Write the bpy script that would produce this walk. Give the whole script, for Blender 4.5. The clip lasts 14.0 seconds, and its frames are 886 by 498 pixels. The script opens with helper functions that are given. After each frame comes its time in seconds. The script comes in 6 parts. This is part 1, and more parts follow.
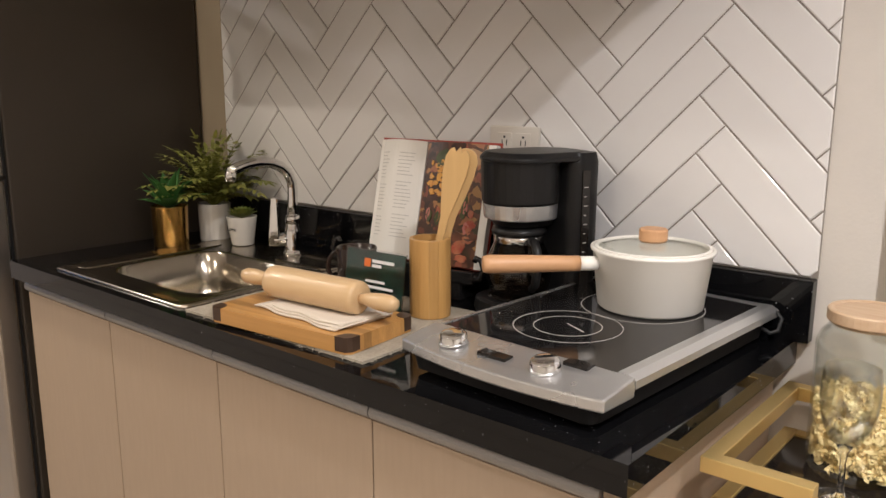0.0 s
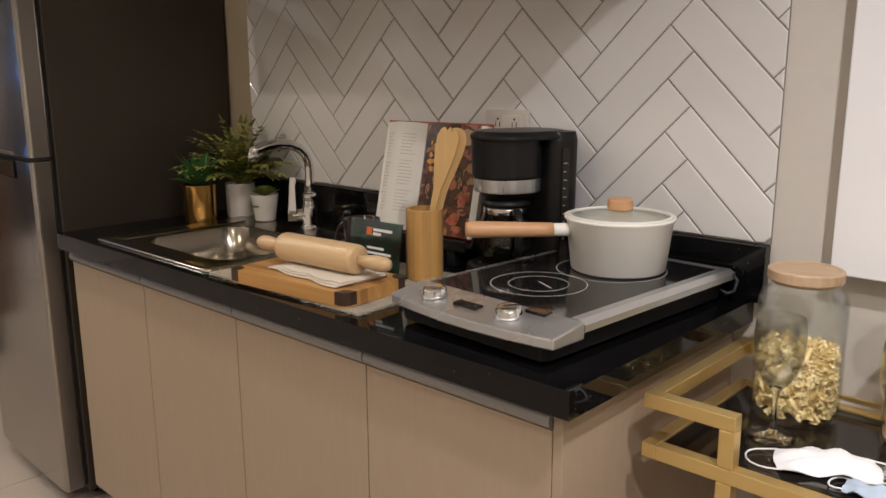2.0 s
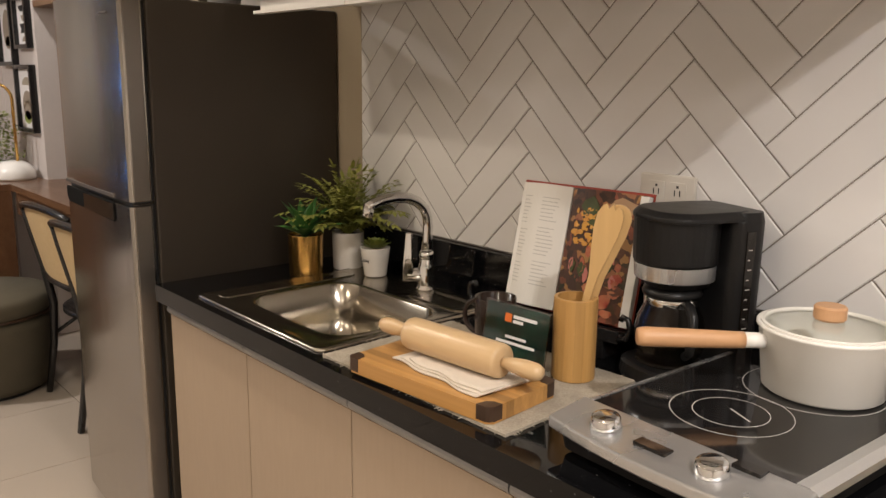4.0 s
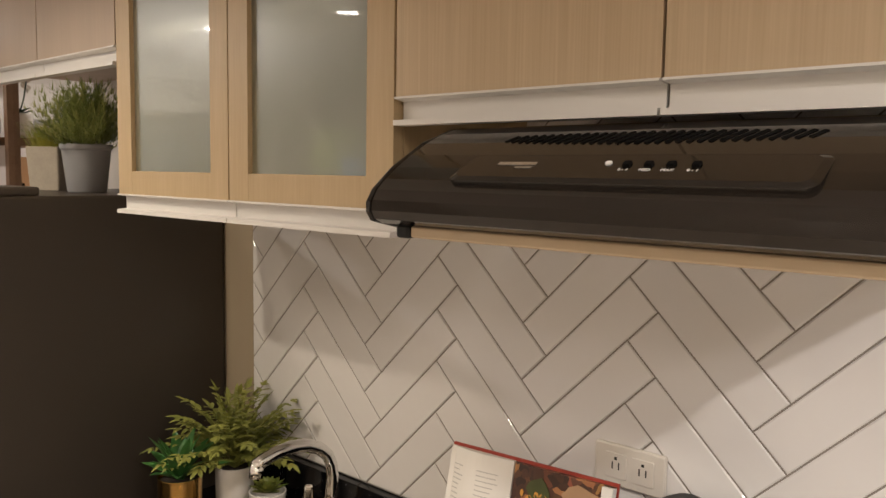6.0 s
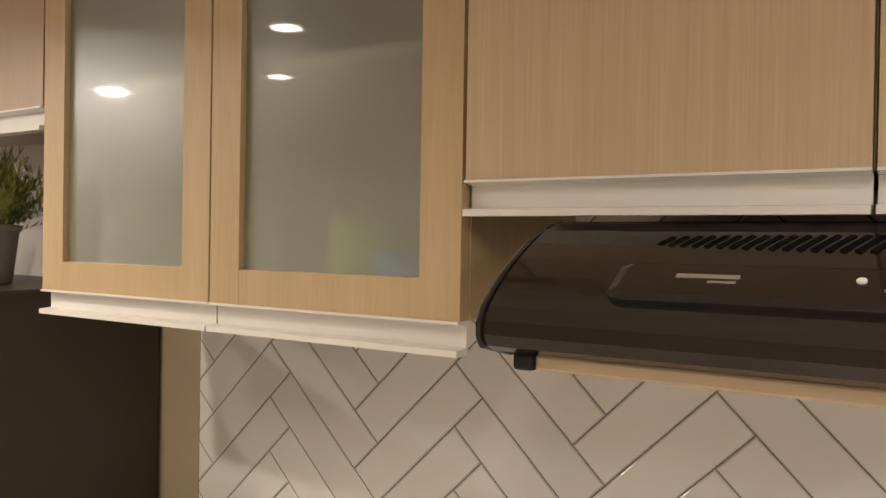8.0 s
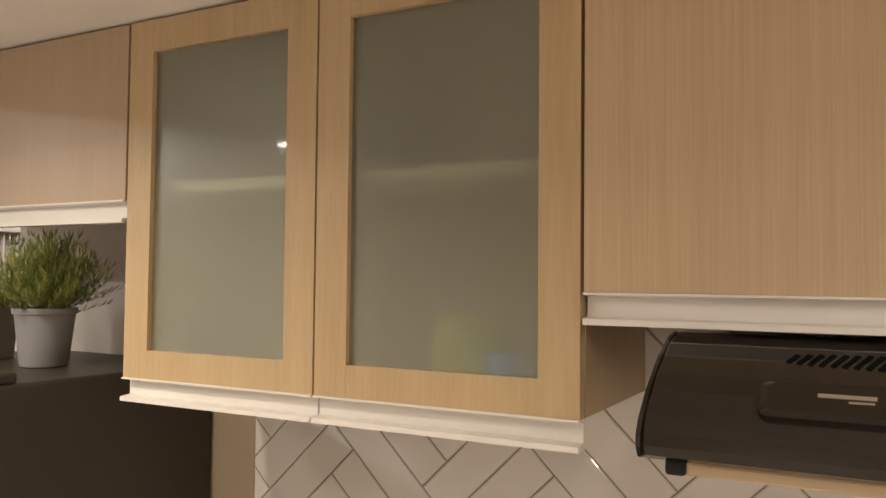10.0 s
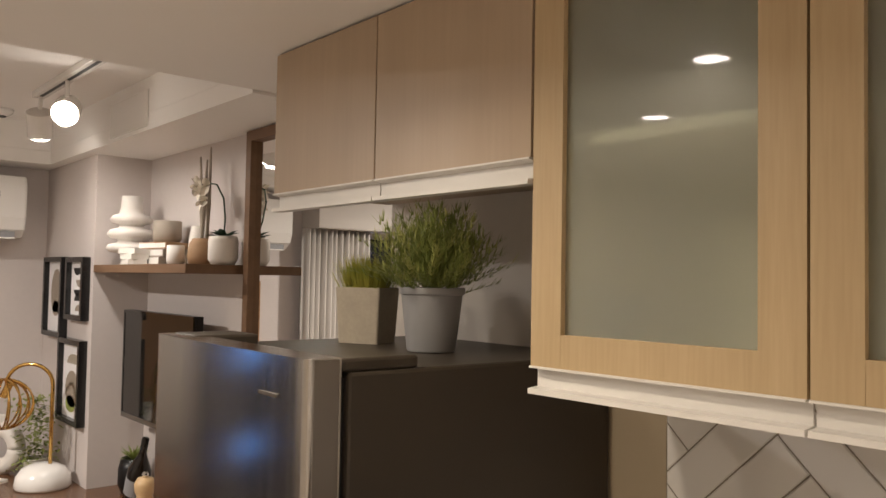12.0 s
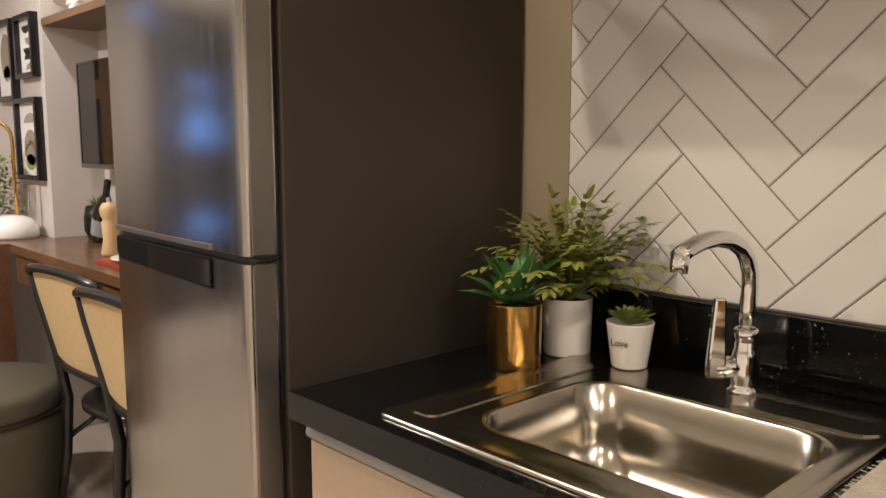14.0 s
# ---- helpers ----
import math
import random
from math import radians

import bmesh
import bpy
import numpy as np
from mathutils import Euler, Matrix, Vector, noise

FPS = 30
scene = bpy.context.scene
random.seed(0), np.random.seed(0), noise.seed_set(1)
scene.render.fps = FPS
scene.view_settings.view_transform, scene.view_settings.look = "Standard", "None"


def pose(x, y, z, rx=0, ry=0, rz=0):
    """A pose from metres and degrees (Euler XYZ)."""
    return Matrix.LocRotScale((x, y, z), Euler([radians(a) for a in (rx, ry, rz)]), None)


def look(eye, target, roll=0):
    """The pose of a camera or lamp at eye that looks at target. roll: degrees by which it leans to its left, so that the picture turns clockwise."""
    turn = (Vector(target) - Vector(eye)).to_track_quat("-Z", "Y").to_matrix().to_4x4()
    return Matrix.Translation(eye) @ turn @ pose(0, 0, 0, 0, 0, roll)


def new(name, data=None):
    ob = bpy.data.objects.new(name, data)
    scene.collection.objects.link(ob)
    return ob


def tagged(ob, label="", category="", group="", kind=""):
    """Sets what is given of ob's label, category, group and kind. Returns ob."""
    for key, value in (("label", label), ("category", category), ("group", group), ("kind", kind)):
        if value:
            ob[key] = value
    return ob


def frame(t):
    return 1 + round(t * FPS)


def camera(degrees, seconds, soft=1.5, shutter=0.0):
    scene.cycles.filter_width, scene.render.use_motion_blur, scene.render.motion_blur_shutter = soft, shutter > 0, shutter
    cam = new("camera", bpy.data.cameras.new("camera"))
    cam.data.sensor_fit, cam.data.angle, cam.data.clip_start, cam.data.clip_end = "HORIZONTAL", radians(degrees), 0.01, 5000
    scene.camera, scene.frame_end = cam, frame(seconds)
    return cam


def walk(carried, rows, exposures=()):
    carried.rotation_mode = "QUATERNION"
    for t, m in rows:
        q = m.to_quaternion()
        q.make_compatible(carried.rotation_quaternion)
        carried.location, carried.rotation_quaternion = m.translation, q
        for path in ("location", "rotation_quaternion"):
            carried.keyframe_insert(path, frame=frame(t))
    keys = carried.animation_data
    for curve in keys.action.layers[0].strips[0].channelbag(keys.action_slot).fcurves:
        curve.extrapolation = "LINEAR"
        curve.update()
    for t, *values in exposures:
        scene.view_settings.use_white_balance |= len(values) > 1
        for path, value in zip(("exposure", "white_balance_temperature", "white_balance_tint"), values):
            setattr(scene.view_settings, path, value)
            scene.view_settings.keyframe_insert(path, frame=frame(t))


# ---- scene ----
cam = camera(57.7, 14.0)
PATH = [
    (0, (0.052, -1.461, 1.346), (-1.212, 0.036, 0.944), 0.1),
    (0.5, (0.11, -1.476, 1.345), (-1.027, 0.119, 0.94), 0.9),
    (1, (0.178, -1.493, 1.352), (-0.974, 0.09, 0.947), 1.0),
    (1.5, (0.229, -1.514, 1.353), (-0.982, 0.023, 0.942), 0.5),
    (2, (0.241, -1.535, 1.334), (-1.091, -0.104, 0.913), -0.2),
    (2.2, (0.236, -1.549, 1.318), (-1.171, -0.194, 0.886), -0.7),
    (4.3, (-0.105, -1.376, 1.474), (-1.58, -0.082, 1.088), 0.8),
    (4.5, (-0.138, -1.32, 1.503), (-1.62, -0.022, 1.161), 0.9),
    (5, (-0.205, -1.227, 1.611), (-1.692, 0.09, 1.375), 1.0),
    (5.5, (-0.275, -1.195, 1.676), (-1.695, 0.201, 1.482), 1.0),
    (6, (-0.342, -1.181, 1.705), (-1.672, 0.301, 1.516), 0.9),
    (6.5, (-0.406, -1.161, 1.691), (-1.631, 0.407, 1.493), 1.0),
    (7, (-0.491, -1.081, 1.691), (-1.684, 0.513, 1.495), 0.9),
    (7.5, (-0.598, -1.066, 1.704), (-1.756, 0.558, 1.556), 0.9),
    (8, (-0.709, -1.144, 1.743), (-1.79, 0.538, 1.724), 0.9),
    (8.2, (-0.744, -1.189, 1.76), (-1.765, 0.531, 1.765), 0.9),
    (10.3, (-0.902, -1.351, 1.832), (-1.852, 0.407, 1.913), 0.6),
    (10.5, (-0.938, -1.335, 1.832), (-1.973, 0.375, 1.899), 0.7),
    (11, (-1.022, -1.285, 1.828), (-2.239, 0.301, 1.9), 0.8),
    (11.5, (-1.135, -1.227, 1.807), (-2.554, 0.181, 1.886), 1.0),
    (12, (-1.213, -1.245, 1.774), (-2.731, 0.054, 1.855), 1.0),
    (12.5, (-1.26, -1.274, 1.641), (-2.777, 0.027, 1.726), 0.9),
    (13, (-1.231, -1.259, 1.507), (-2.722, 0.074, 1.539), 0.6),
    (13.5, (-1.158, -1.248, 1.385), (-2.625, 0.103, 1.234), 0.3),
    (14, (-1.023, -1.308, 1.292), (-2.471, 0.047, 1.032), 0.0),
]
walk(cam, [(t, look(eye, target, roll)) for t, eye, target, roll in PATH],
     exposures=[(0, -0.23, 6100, 10), (0.5, -0.68, 5850, 10), (1, -0.88, 5850, 10), (2.2, -0.62, 6200, 10), (4.3, -0.25, 6450, 10), (6.5, -0.03, 6450, 10), (8.2, 0.12, 6500, 10), (10.3, 0.2, 6600, 10), (11.2, 0.1, 6600, 10), (12.3, -0.24, 6600, 10), (13.0, -0.10, 6600, 10), (13.5, 0.0, 6650, 10), (14, 0.18, 6500, 10)])

# ---- world and lights ----
world = bpy.data.worlds.new("world")
scene.world = world
world.use_nodes = True
world.node_tree.nodes["Background"].inputs[0].default_value = (0.9, 0.95, 1.0, 1)
world.node_tree.nodes["Background"].inputs[1].default_value = 0.02


def area_lamp(name, x, y, z, power, size, spread=150, color=(1.0, 0.885, 0.755)):
    data = bpy.data.lights.new(name, "AREA")
    data.shape, data.size, data.energy, data.color, data.spread = "DISK", size, power, color, radians(spread)
    ob = new(name, data)
    ob.location = (x, y, z)
    return ob


CEIL = 2.30
RAISED = 2.48
# Indices 3, 4 and 6 are unseen fill, added to lift walls and fronts.
DOWNLIGHTS_AND_FILL = [(-2.21, -1.06), (-2.68, -1.52), (-0.70, -1.30), (-1.20, -2.60), (0.30, -2.40), (0.42, -0.98), (0.80, -1.60)]
POWER = [9.5, 9, 3.5, 17, 16, 29, 26]
WARM, NEUTRAL = (1.0, 0.855, 0.675), (1.0, 0.93, 0.88)
TINT = [WARM, WARM, WARM, WARM, WARM, NEUTRAL, NEUTRAL]
for (lx, ly), watts, tint in zip(DOWNLIGHTS_AND_FILL, POWER, TINT):
    area_lamp("downlight_lamp", lx, ly, CEIL - 0.012, watts, 0.075, 150, tint)
area_lamp("track_lamp", -4.20, -0.43, 2.29, 4.5, 0.07, 170, (1.0, 0.93, 0.86))
area_lamp("track_lamp", -4.55, -0.43, 2.29, 2.5, 0.07, 170, (1.0, 0.93, 0.86))
# Unseen fill, added to brighten the living area's walls and ceiling.
area_lamp("living_lamp", -4.3, -2.0, RAISED - 0.012, 60, 0.12, 170, (1.0, 0.93, 0.86))


# ---- materials ----
def material(name, color, rough=0.5, metal=0.0, vary=0.1, scale=6.0, bump=0.0, bscale=60.0, stretch=(1, 1, 1), grain=0.0, gscale=40.0,
             coat=0.0, spec=0.5, transmission=0.0, ior=1.45, random=0.0, sheen=0.0, second=None, rvary=0.05, fleck=0.0):
    m = bpy.data.materials.new(name)
    m.use_nodes = True
    nt = m.node_tree
    n, l = nt.nodes, nt.links
    bsdf = n["Principled BSDF"]
    tc = n.new("ShaderNodeTexCoord")
    mp = n.new("ShaderNodeMapping")
    mp.inputs["Scale"].default_value = stretch
    l.new(tc.outputs["Object"], mp.inputs["Vector"])

    def noise_node(s, detail):
        q = n.new("ShaderNodeTexNoise")
        q.inputs["Scale"].default_value, q.inputs["Detail"].default_value = s, detail
        l.new(mp.outputs["Vector"], q.inputs["Vector"])
        return q
    big, fine = noise_node(scale, 3), noise_node(gscale, 4)
    second = second or [c * 0.6 for c in color]
    # two scales of variation: large stains and fine grain
    mixa = n.new("ShaderNodeMix")
    mixa.data_type = "RGBA"
    rampa = n.new("ShaderNodeMapRange")
    rampa.inputs["From Min"].default_value, rampa.inputs["From Max"].default_value = 0.3, 0.7
    rampa.inputs["To Min"].default_value, rampa.inputs["To Max"].default_value = 0.0, vary
    l.new(big.outputs["Fac"], rampa.inputs["Value"])
    mixa.inputs[6].default_value, mixa.inputs[7].default_value = (*color, 1), (*second, 1)
    l.new(rampa.outputs["Result"], mixa.inputs[0])
    mixb = n.new("ShaderNodeMix")
    mixb.data_type = "RGBA"
    rampb = n.new("ShaderNodeMapRange")
    rampb.inputs["From Min"].default_value, rampb.inputs["From Max"].default_value = 0.35, 0.65
    rampb.inputs["To Min"].default_value, rampb.inputs["To Max"].default_value = 0.0, grain
    l.new(fine.outputs["Fac"], rampb.inputs["Value"])
    l.new(rampb.outputs["Result"], mixb.inputs[0])
    l.new(mixa.outputs[2], mixb.inputs[6])
    mixb.inputs[7].default_value = (*second, 1)
    out = mixb.outputs[2]
    if fleck:
        fl = noise_node(fleck, 1)
        fr2 = n.new("ShaderNodeMapRange")
        fr2.inputs["From Min"].default_value, fr2.inputs["From Max"].default_value = 0.745, 0.79
        l.new(fl.outputs["Fac"], fr2.inputs["Value"])
        mixc = n.new("ShaderNodeMix")
        mixc.data_type = "RGBA"
        l.new(fr2.outputs["Result"], mixc.inputs[0])
        l.new(out, mixc.inputs[6])
        mixc.inputs[7].default_value = (0.42, 0.42, 0.44, 1)
        out = mixc.outputs[2]
    if random:
        info = n.new("ShaderNodeObjectInfo")
        hsv = n.new("ShaderNodeHueSaturation")
        rr = n.new("ShaderNodeMapRange")
        rr.inputs["To Min"].default_value, rr.inputs["To Max"].default_value = 1 - random, 1 + random
        l.new(info.outputs["Random"], rr.inputs["Value"])
        l.new(rr.outputs["Result"], hsv.inputs["Value"])
        l.new(out, hsv.inputs["Color"])
        out = hsv.outputs["Color"]
    l.new(out, bsdf.inputs["Base Color"])
    rg = n.new("ShaderNodeMapRange")
    rg.inputs["To Min"].default_value, rg.inputs["To Max"].default_value = max(0.0, rough - rvary), min(1.0, rough + rvary)
    l.new(big.outputs["Fac"], rg.inputs["Value"])
    l.new(rg.outputs["Result"], bsdf.inputs["Roughness"])
    bsdf.inputs["Metallic"].default_value = metal
    bsdf.inputs["Specular IOR Level"].default_value = spec
    bsdf.inputs["Coat Weight"].default_value = coat
    bsdf.inputs["Coat Roughness"].default_value = 0.03
    bsdf.inputs["Transmission Weight"].default_value = transmission
    bsdf.inputs["IOR"].default_value = ior
    bsdf.inputs["Sheen Weight"].default_value = sheen
    if bump:
        bn = noise_node(bscale, 2)
        b = n.new("ShaderNodeBump")
        b.inputs["Strength"].default_value, b.inputs["Distance"].default_value = bump, 0.004
        l.new(bn.outputs["Fac"], b.inputs["Height"])
        l.new(b.outputs["Normal"], bsdf.inputs["Normal"])
    return m


def glow(name, color, strength):
    m = bpy.data.materials.new(name)
    m.use_nodes = True
    b = m.node_tree.nodes["Principled BSDF"]
    b.inputs["Base Color"].default_value = (*color, 1)
    b.inputs["Emission Color"].default_value = (*color, 1)
    b.inputs["Emission Strength"].default_value = strength
    return m


def clear(name, blend=0.13, least=0.028, most=0.70):
    """Clear thin glass: see-through, with a Fresnel gloss."""
    m = bpy.data.materials.new(name)
    m.use_nodes = True
    n, l = m.node_tree.nodes, m.node_tree.links
    n.remove(n["Principled BSDF"])
    tr_, gl_, mx, lw, mr_ = n.new("ShaderNodeBsdfTransparent"), n.new("ShaderNodeBsdfGlossy"), n.new("ShaderNodeMixShader"), n.new("ShaderNodeLayerWeight"), n.new("ShaderNodeMapRange")
    tr_.inputs["Color"].default_value = (0.97, 0.98, 0.97, 1)
    gl_.inputs["Roughness"].default_value = 0.015
    lw.inputs["Blend"].default_value = blend
    mr_.inputs["To Min"].default_value, mr_.inputs["To Max"].default_value = least, most
    l.new(lw.outputs["Facing"], mr_.inputs["Value"])
    l.new(mr_.outputs["Result"], mx.inputs["Fac"])
    l.new(tr_.outputs["BSDF"], mx.inputs[1])
    l.new(gl_.outputs["BSDF"], mx.inputs[2])
    l.new(mx.outputs["Shader"], n["Material Output"].inputs["Surface"])
    return m


def photo_print(name):
    """A glossy page with patches of food colours."""
    m = material(name, (0.1, 0.05, 0.03), 0.3)
    n, l = m.node_tree.nodes, m.node_tree.links
    tc, warp, mp, vo, sep, ramp = (n.new("ShaderNodeTexCoord"), n.new("ShaderNodeTexNoise"), n.new("ShaderNodeVectorMath"), n.new("ShaderNodeTexVoronoi"),
                                   n.new("ShaderNodeSeparateColor"), n.new("ShaderNodeValToRGB"))
    warp.inputs["Scale"].default_value, warp.inputs["Detail"].default_value = 40, 3
    mp.operation = "MULTIPLY_ADD"
    mp.inputs[1].default_value = (0.03, 0.03, 0.03)
    vo.inputs["Scale"].default_value = 62
    l.new(tc.outputs["Object"], warp.inputs["Vector"])
    l.new(warp.outputs["Color"], mp.inputs[0])
    l.new(tc.outputs["Object"], mp.inputs[2])
    l.new(mp.outputs["Vector"], vo.inputs["Vector"])
    l.new(vo.outputs["Color"], sep.inputs["Color"])
    l.new(sep.outputs["Red"], ramp.inputs["Fac"])
    cols = ((0.0, (0.035, 0.018, 0.012)), (0.3, (0.07, 0.03, 0.018)), (0.5, (0.13, 0.045, 0.025)), (0.64, (0.03, 0.028, 0.012)), (0.78, (0.24, 0.07, 0.04)), (0.9, (0.33, 0.17, 0.06)))
    el = ramp.color_ramp.elements
    el[0].position, el[0].color = cols[0][0], (*cols[0][1], 1)
    el[1].position, el[1].color = cols[-1][0], (*cols[-1][1], 1)
    for p_, c_ in cols[1:-1]:
        e_ = el.new(p_)
        e_.color = (*c_, 1)
    l.new(ramp.outputs["Color"], n["Principled BSDF"].inputs["Base Color"])
    return m


M = {
    "tile": material("glazed_tile", (0.70, 0.68, 0.665), 0.06, vary=0.10, scale=9, second=(0.60, 0.57, 0.55), bump=1.0, bscale=11, random=0.035, rvary=0.02),
    "grout": material("grout", (0.25, 0.22, 0.19), 0.9, vary=0.3, scale=20, bump=0.3),
    "paint": material("wall_paint", (0.60, 0.56, 0.51), 0.65, vary=0.08, scale=2, bump=0.08, bscale=150, grain=0.05),
    "paint_far": material("wall_paint_mauve", (0.60, 0.545, 0.52), 0.7, vary=0.08, scale=2, bump=0.08, bscale=150, grain=0.05),
    "ceil": material("ceiling_paint", (0.85, 0.825, 0.80), 0.8, vary=0.05, scale=1.5, bump=0.05, bscale=120),
    "granite": material("black_granite", (0.003, 0.003, 0.0035), 0.045, spec=0.38, vary=0.15, scale=60, second=(0.008, 0.008, 0.008), grain=0.06, gscale=500, fleck=260, rvary=0.03),
    "beige": material("beige_laminate", (0.37, 0.28, 0.20), 0.42, vary=0.12, scale=3, stretch=(1, 1, 0.12), grain=0.10, gscale=120),
    "oak": material("light_oak_laminate", (0.55, 0.43, 0.285), 0.42, vary=0.30, scale=14, stretch=(4, 4, 0.06), grain=0.30, gscale=65, second=(0.36, 0.26, 0.155), bump=0.08, bscale=120),
    "oakframe": material("oak_frame", (0.52, 0.395, 0.235), 0.40, vary=0.35, scale=10, stretch=(3, 3, 0.15), grain=0.25, gscale=60, second=(0.36, 0.255, 0.135), bump=0.06, bscale=90),
    "walnut_lam": material("greige_laminate", (0.44, 0.335, 0.235), 0.38, vary=0.2, scale=6, stretch=(2, 2, 0.1), grain=0.1, gscale=60),
    "alu": material("white_profile", (0.72, 0.70, 0.67), 0.35, vary=0.06, scale=8, bump=0.03, bscale=200),
    "alu_grey": material("grey_aluminium_profile", (0.30, 0.29, 0.285), 0.32, metal=0.5, vary=0.1, scale=6, stretch=(0.1, 1, 1)),
    "steel": material("brushed_steel", (0.44, 0.41, 0.375), 0.18, metal=1.0, vary=0.1, scale=10, stretch=(6, 6, 0.08), grain=0.12, gscale=160, rvary=0.06),
    "fridge_side": material("grey_painted_steel", (0.054, 0.044, 0.034), 0.42, metal=0.1, spec=0.35, vary=0.1, scale=4, bump=0.05, bscale=260),
    "rubber": material("black_rubber", (0.012, 0.012, 0.012), 0.55, vary=0.2),
    "inox": material("sink_steel", (0.44, 0.40, 0.335), 0.19, metal=1.0, vary=0.15, scale=5, stretch=(0.3, 3, 3), grain=0.08, gscale=200, rvary=0.06),
    "chrome": material("chrome", (0.80, 0.80, 0.80), 0.05, metal=1.0, vary=0.05, rvary=0.02),
    "hood": material("black_enamel", (0.016, 0.0125, 0.010), 0.07, spec=0.55, vary=0.2, scale=5, bump=0.015, bscale=50, rvary=0.05),
    "blackplastic": material("black_plastic", (0.011, 0.0105, 0.0105), 0.36, spec=0.32, vary=0.2, scale=20, bump=0.05, bscale=300),
    "blackgloss": material("black_gloss", (0.014, 0.011, 0.009), 0.08, vary=0.2),
    "white_print": material("white_print", (0.75, 0.75, 0.74), 0.5),
    "floor": material("floor_porcelain", (0.36, 0.31, 0.26), 0.25, vary=0.25, scale=2, grain=0.1, second=(0.40, 0.33, 0.27), random=0.05),
    "glassfrost": material("frosted_glass", (0.68, 0.70, 0.58), 0.281, vary=0.03, transmission=0.88, coat=1.0, rvary=0.003),
    "cabinner": material("cabinet_lining", (0.66, 0.64, 0.58), 0.6, vary=0.05),
    "dimglass": material("hood_lamp_cover", (0.50, 0.39, 0.26), 0.25, vary=0.1),
    "silver": material("silver_plastic", (0.62, 0.62, 0.62), 0.28, metal=0.85, vary=0.06, grain=0.05, gscale=300),
    "ceram": material("ceramic_glass", (0.012, 0.011, 0.011), 0.06, vary=0.2, spec=0.6),
    "gold": material("polished_brass", (0.62, 0.38, 0.12), 0.22, metal=1.0, vary=0.25, scale=12, rvary=0.06, second=(0.45, 0.25, 0.07)),
    "goldmatt": material("satin_gold_metal", (0.74, 0.54, 0.22), 0.38, metal=0.85, vary=0.12, scale=8, bump=0.03, bscale=200),
    "whitepot": material("white_ceramic", (0.74, 0.71, 0.66), 0.25, vary=0.15, scale=25, second=(0.50, 0.48, 0.46), coat=0.3),
    "whitematt": material("white_matt_ceramic", (0.74, 0.70, 0.65), 0.6, vary=0.1, scale=14, bump=0.15, bscale=70),
    "whitegloss": material("white_lacquer", (0.82, 0.80, 0.77), 0.2, vary=0.04),
    "greypot": material("grey_planter", (0.30, 0.30, 0.31), 0.5, vary=0.1, scale=10, bump=0.06),
    "concrete": material("sandy_concrete", (0.42, 0.37, 0.30), 0.8, vary=0.3, scale=25, grain=0.2, gscale=140, bump=0.2),
    "soil": material("soil", (0.03, 0.022, 0.015), 0.95, vary=0.4, scale=60, bump=0.6, bscale=120),
    "leaf_a": material("succulent_leaf", (0.035, 0.13, 0.03), 0.4, vary=0.4, scale=20, second=(0.10, 0.22, 0.05), rvary=0.1),
    "leaf_b": material("fern_leaf", (0.27, 0.27, 0.06), 0.5, vary=0.6, scale=26, second=(0.12, 0.15, 0.03)),
    "leaf_c": material("rosette_leaf", (0.13, 0.19, 0.035), 0.45, vary=0.5, scale=60, second=(0.30, 0.24, 0.05)),
    "leaf_d": material("dill_leaf", (0.30, 0.34, 0.10), 0.55, vary=0.6, scale=22, second=(0.15, 0.20, 0.05)),
    "leaf_tip": material("pale_leaf_tip", (0.40, 0.41, 0.14), 0.55, vary=0.5, scale=22, second=(0.24, 0.28, 0.07)),
    "grass_tip": material("grass_blade", (0.15, 0.21, 0.03), 0.5, vary=0.9, scale=9, stretch=(1, 1, 3), second=(0.38, 0.32, 0.05)),
    "leaf_dark": material("dark_leaf", (0.02, 0.05, 0.02), 0.5, vary=0.5, scale=20),
    "petal": material("orchid_petal", (0.80, 0.74, 0.64), 0.5, vary=0.15, scale=30),
    "bamboo": material("bamboo", (0.47, 0.26, 0.085), 0.38, vary=0.4, scale=18, stretch=(3, 3, 0.12), grain=0.25, gscale=50, second=(0.30, 0.14, 0.04), bump=0.06),
    "bamboo_board": material("bamboo_board", (0.50, 0.27, 0.085), 0.38, vary=0.5, scale=12, stretch=(0.15, 6, 3), grain=0.25, gscale=40, second=(0.28, 0.12, 0.035), bump=0.05, coat=0.1),
    "darkwood": material("dark_walnut", (0.055, 0.03, 0.018), 0.4, vary=0.4, scale=10),
    "beech": material("beech", (0.62, 0.44, 0.25), 0.34, vary=0.25, scale=9, stretch=(0.2, 3, 3), grain=0.15, gscale=50, second=(0.46, 0.27, 0.11), coat=0.15),
    "handlewood": material("pale_handle_wood", (0.58, 0.33, 0.17), 0.45, vary=0.25, scale=14, stretch=(0.3, 3, 3), grain=0.15, gscale=60, second=(0.42, 0.22, 0.10)),
    "spoonwood": material("spoon_wood", (0.62, 0.40, 0.17), 0.45, vary=0.3, scale=14, stretch=(3, 3, 0.25), grain=0.15, second=(0.45, 0.27, 0.10)),
    "cloth": material("cream_cotton", (0.68, 0.60, 0.50), 0.9, vary=0.12, scale=8, bump=0.4, bscale=500, sheen=0.2),
    "jute": material("woven_jute", (0.50, 0.44, 0.35), 0.95, vary=0.4, scale=30, grain=0.4, gscale=280, bump=0.9, bscale=350, second=(0.22, 0.19, 0.15)),
    "paper": material("page_paper", (0.72, 0.69, 0.64), 0.7, vary=0.06, scale=6),
    "print": material("grey_print", (0.46, 0.44, 0.41), 0.7),
    "redcover": material("red_cover", (0.30, 0.04, 0.025), 0.45, vary=0.15),
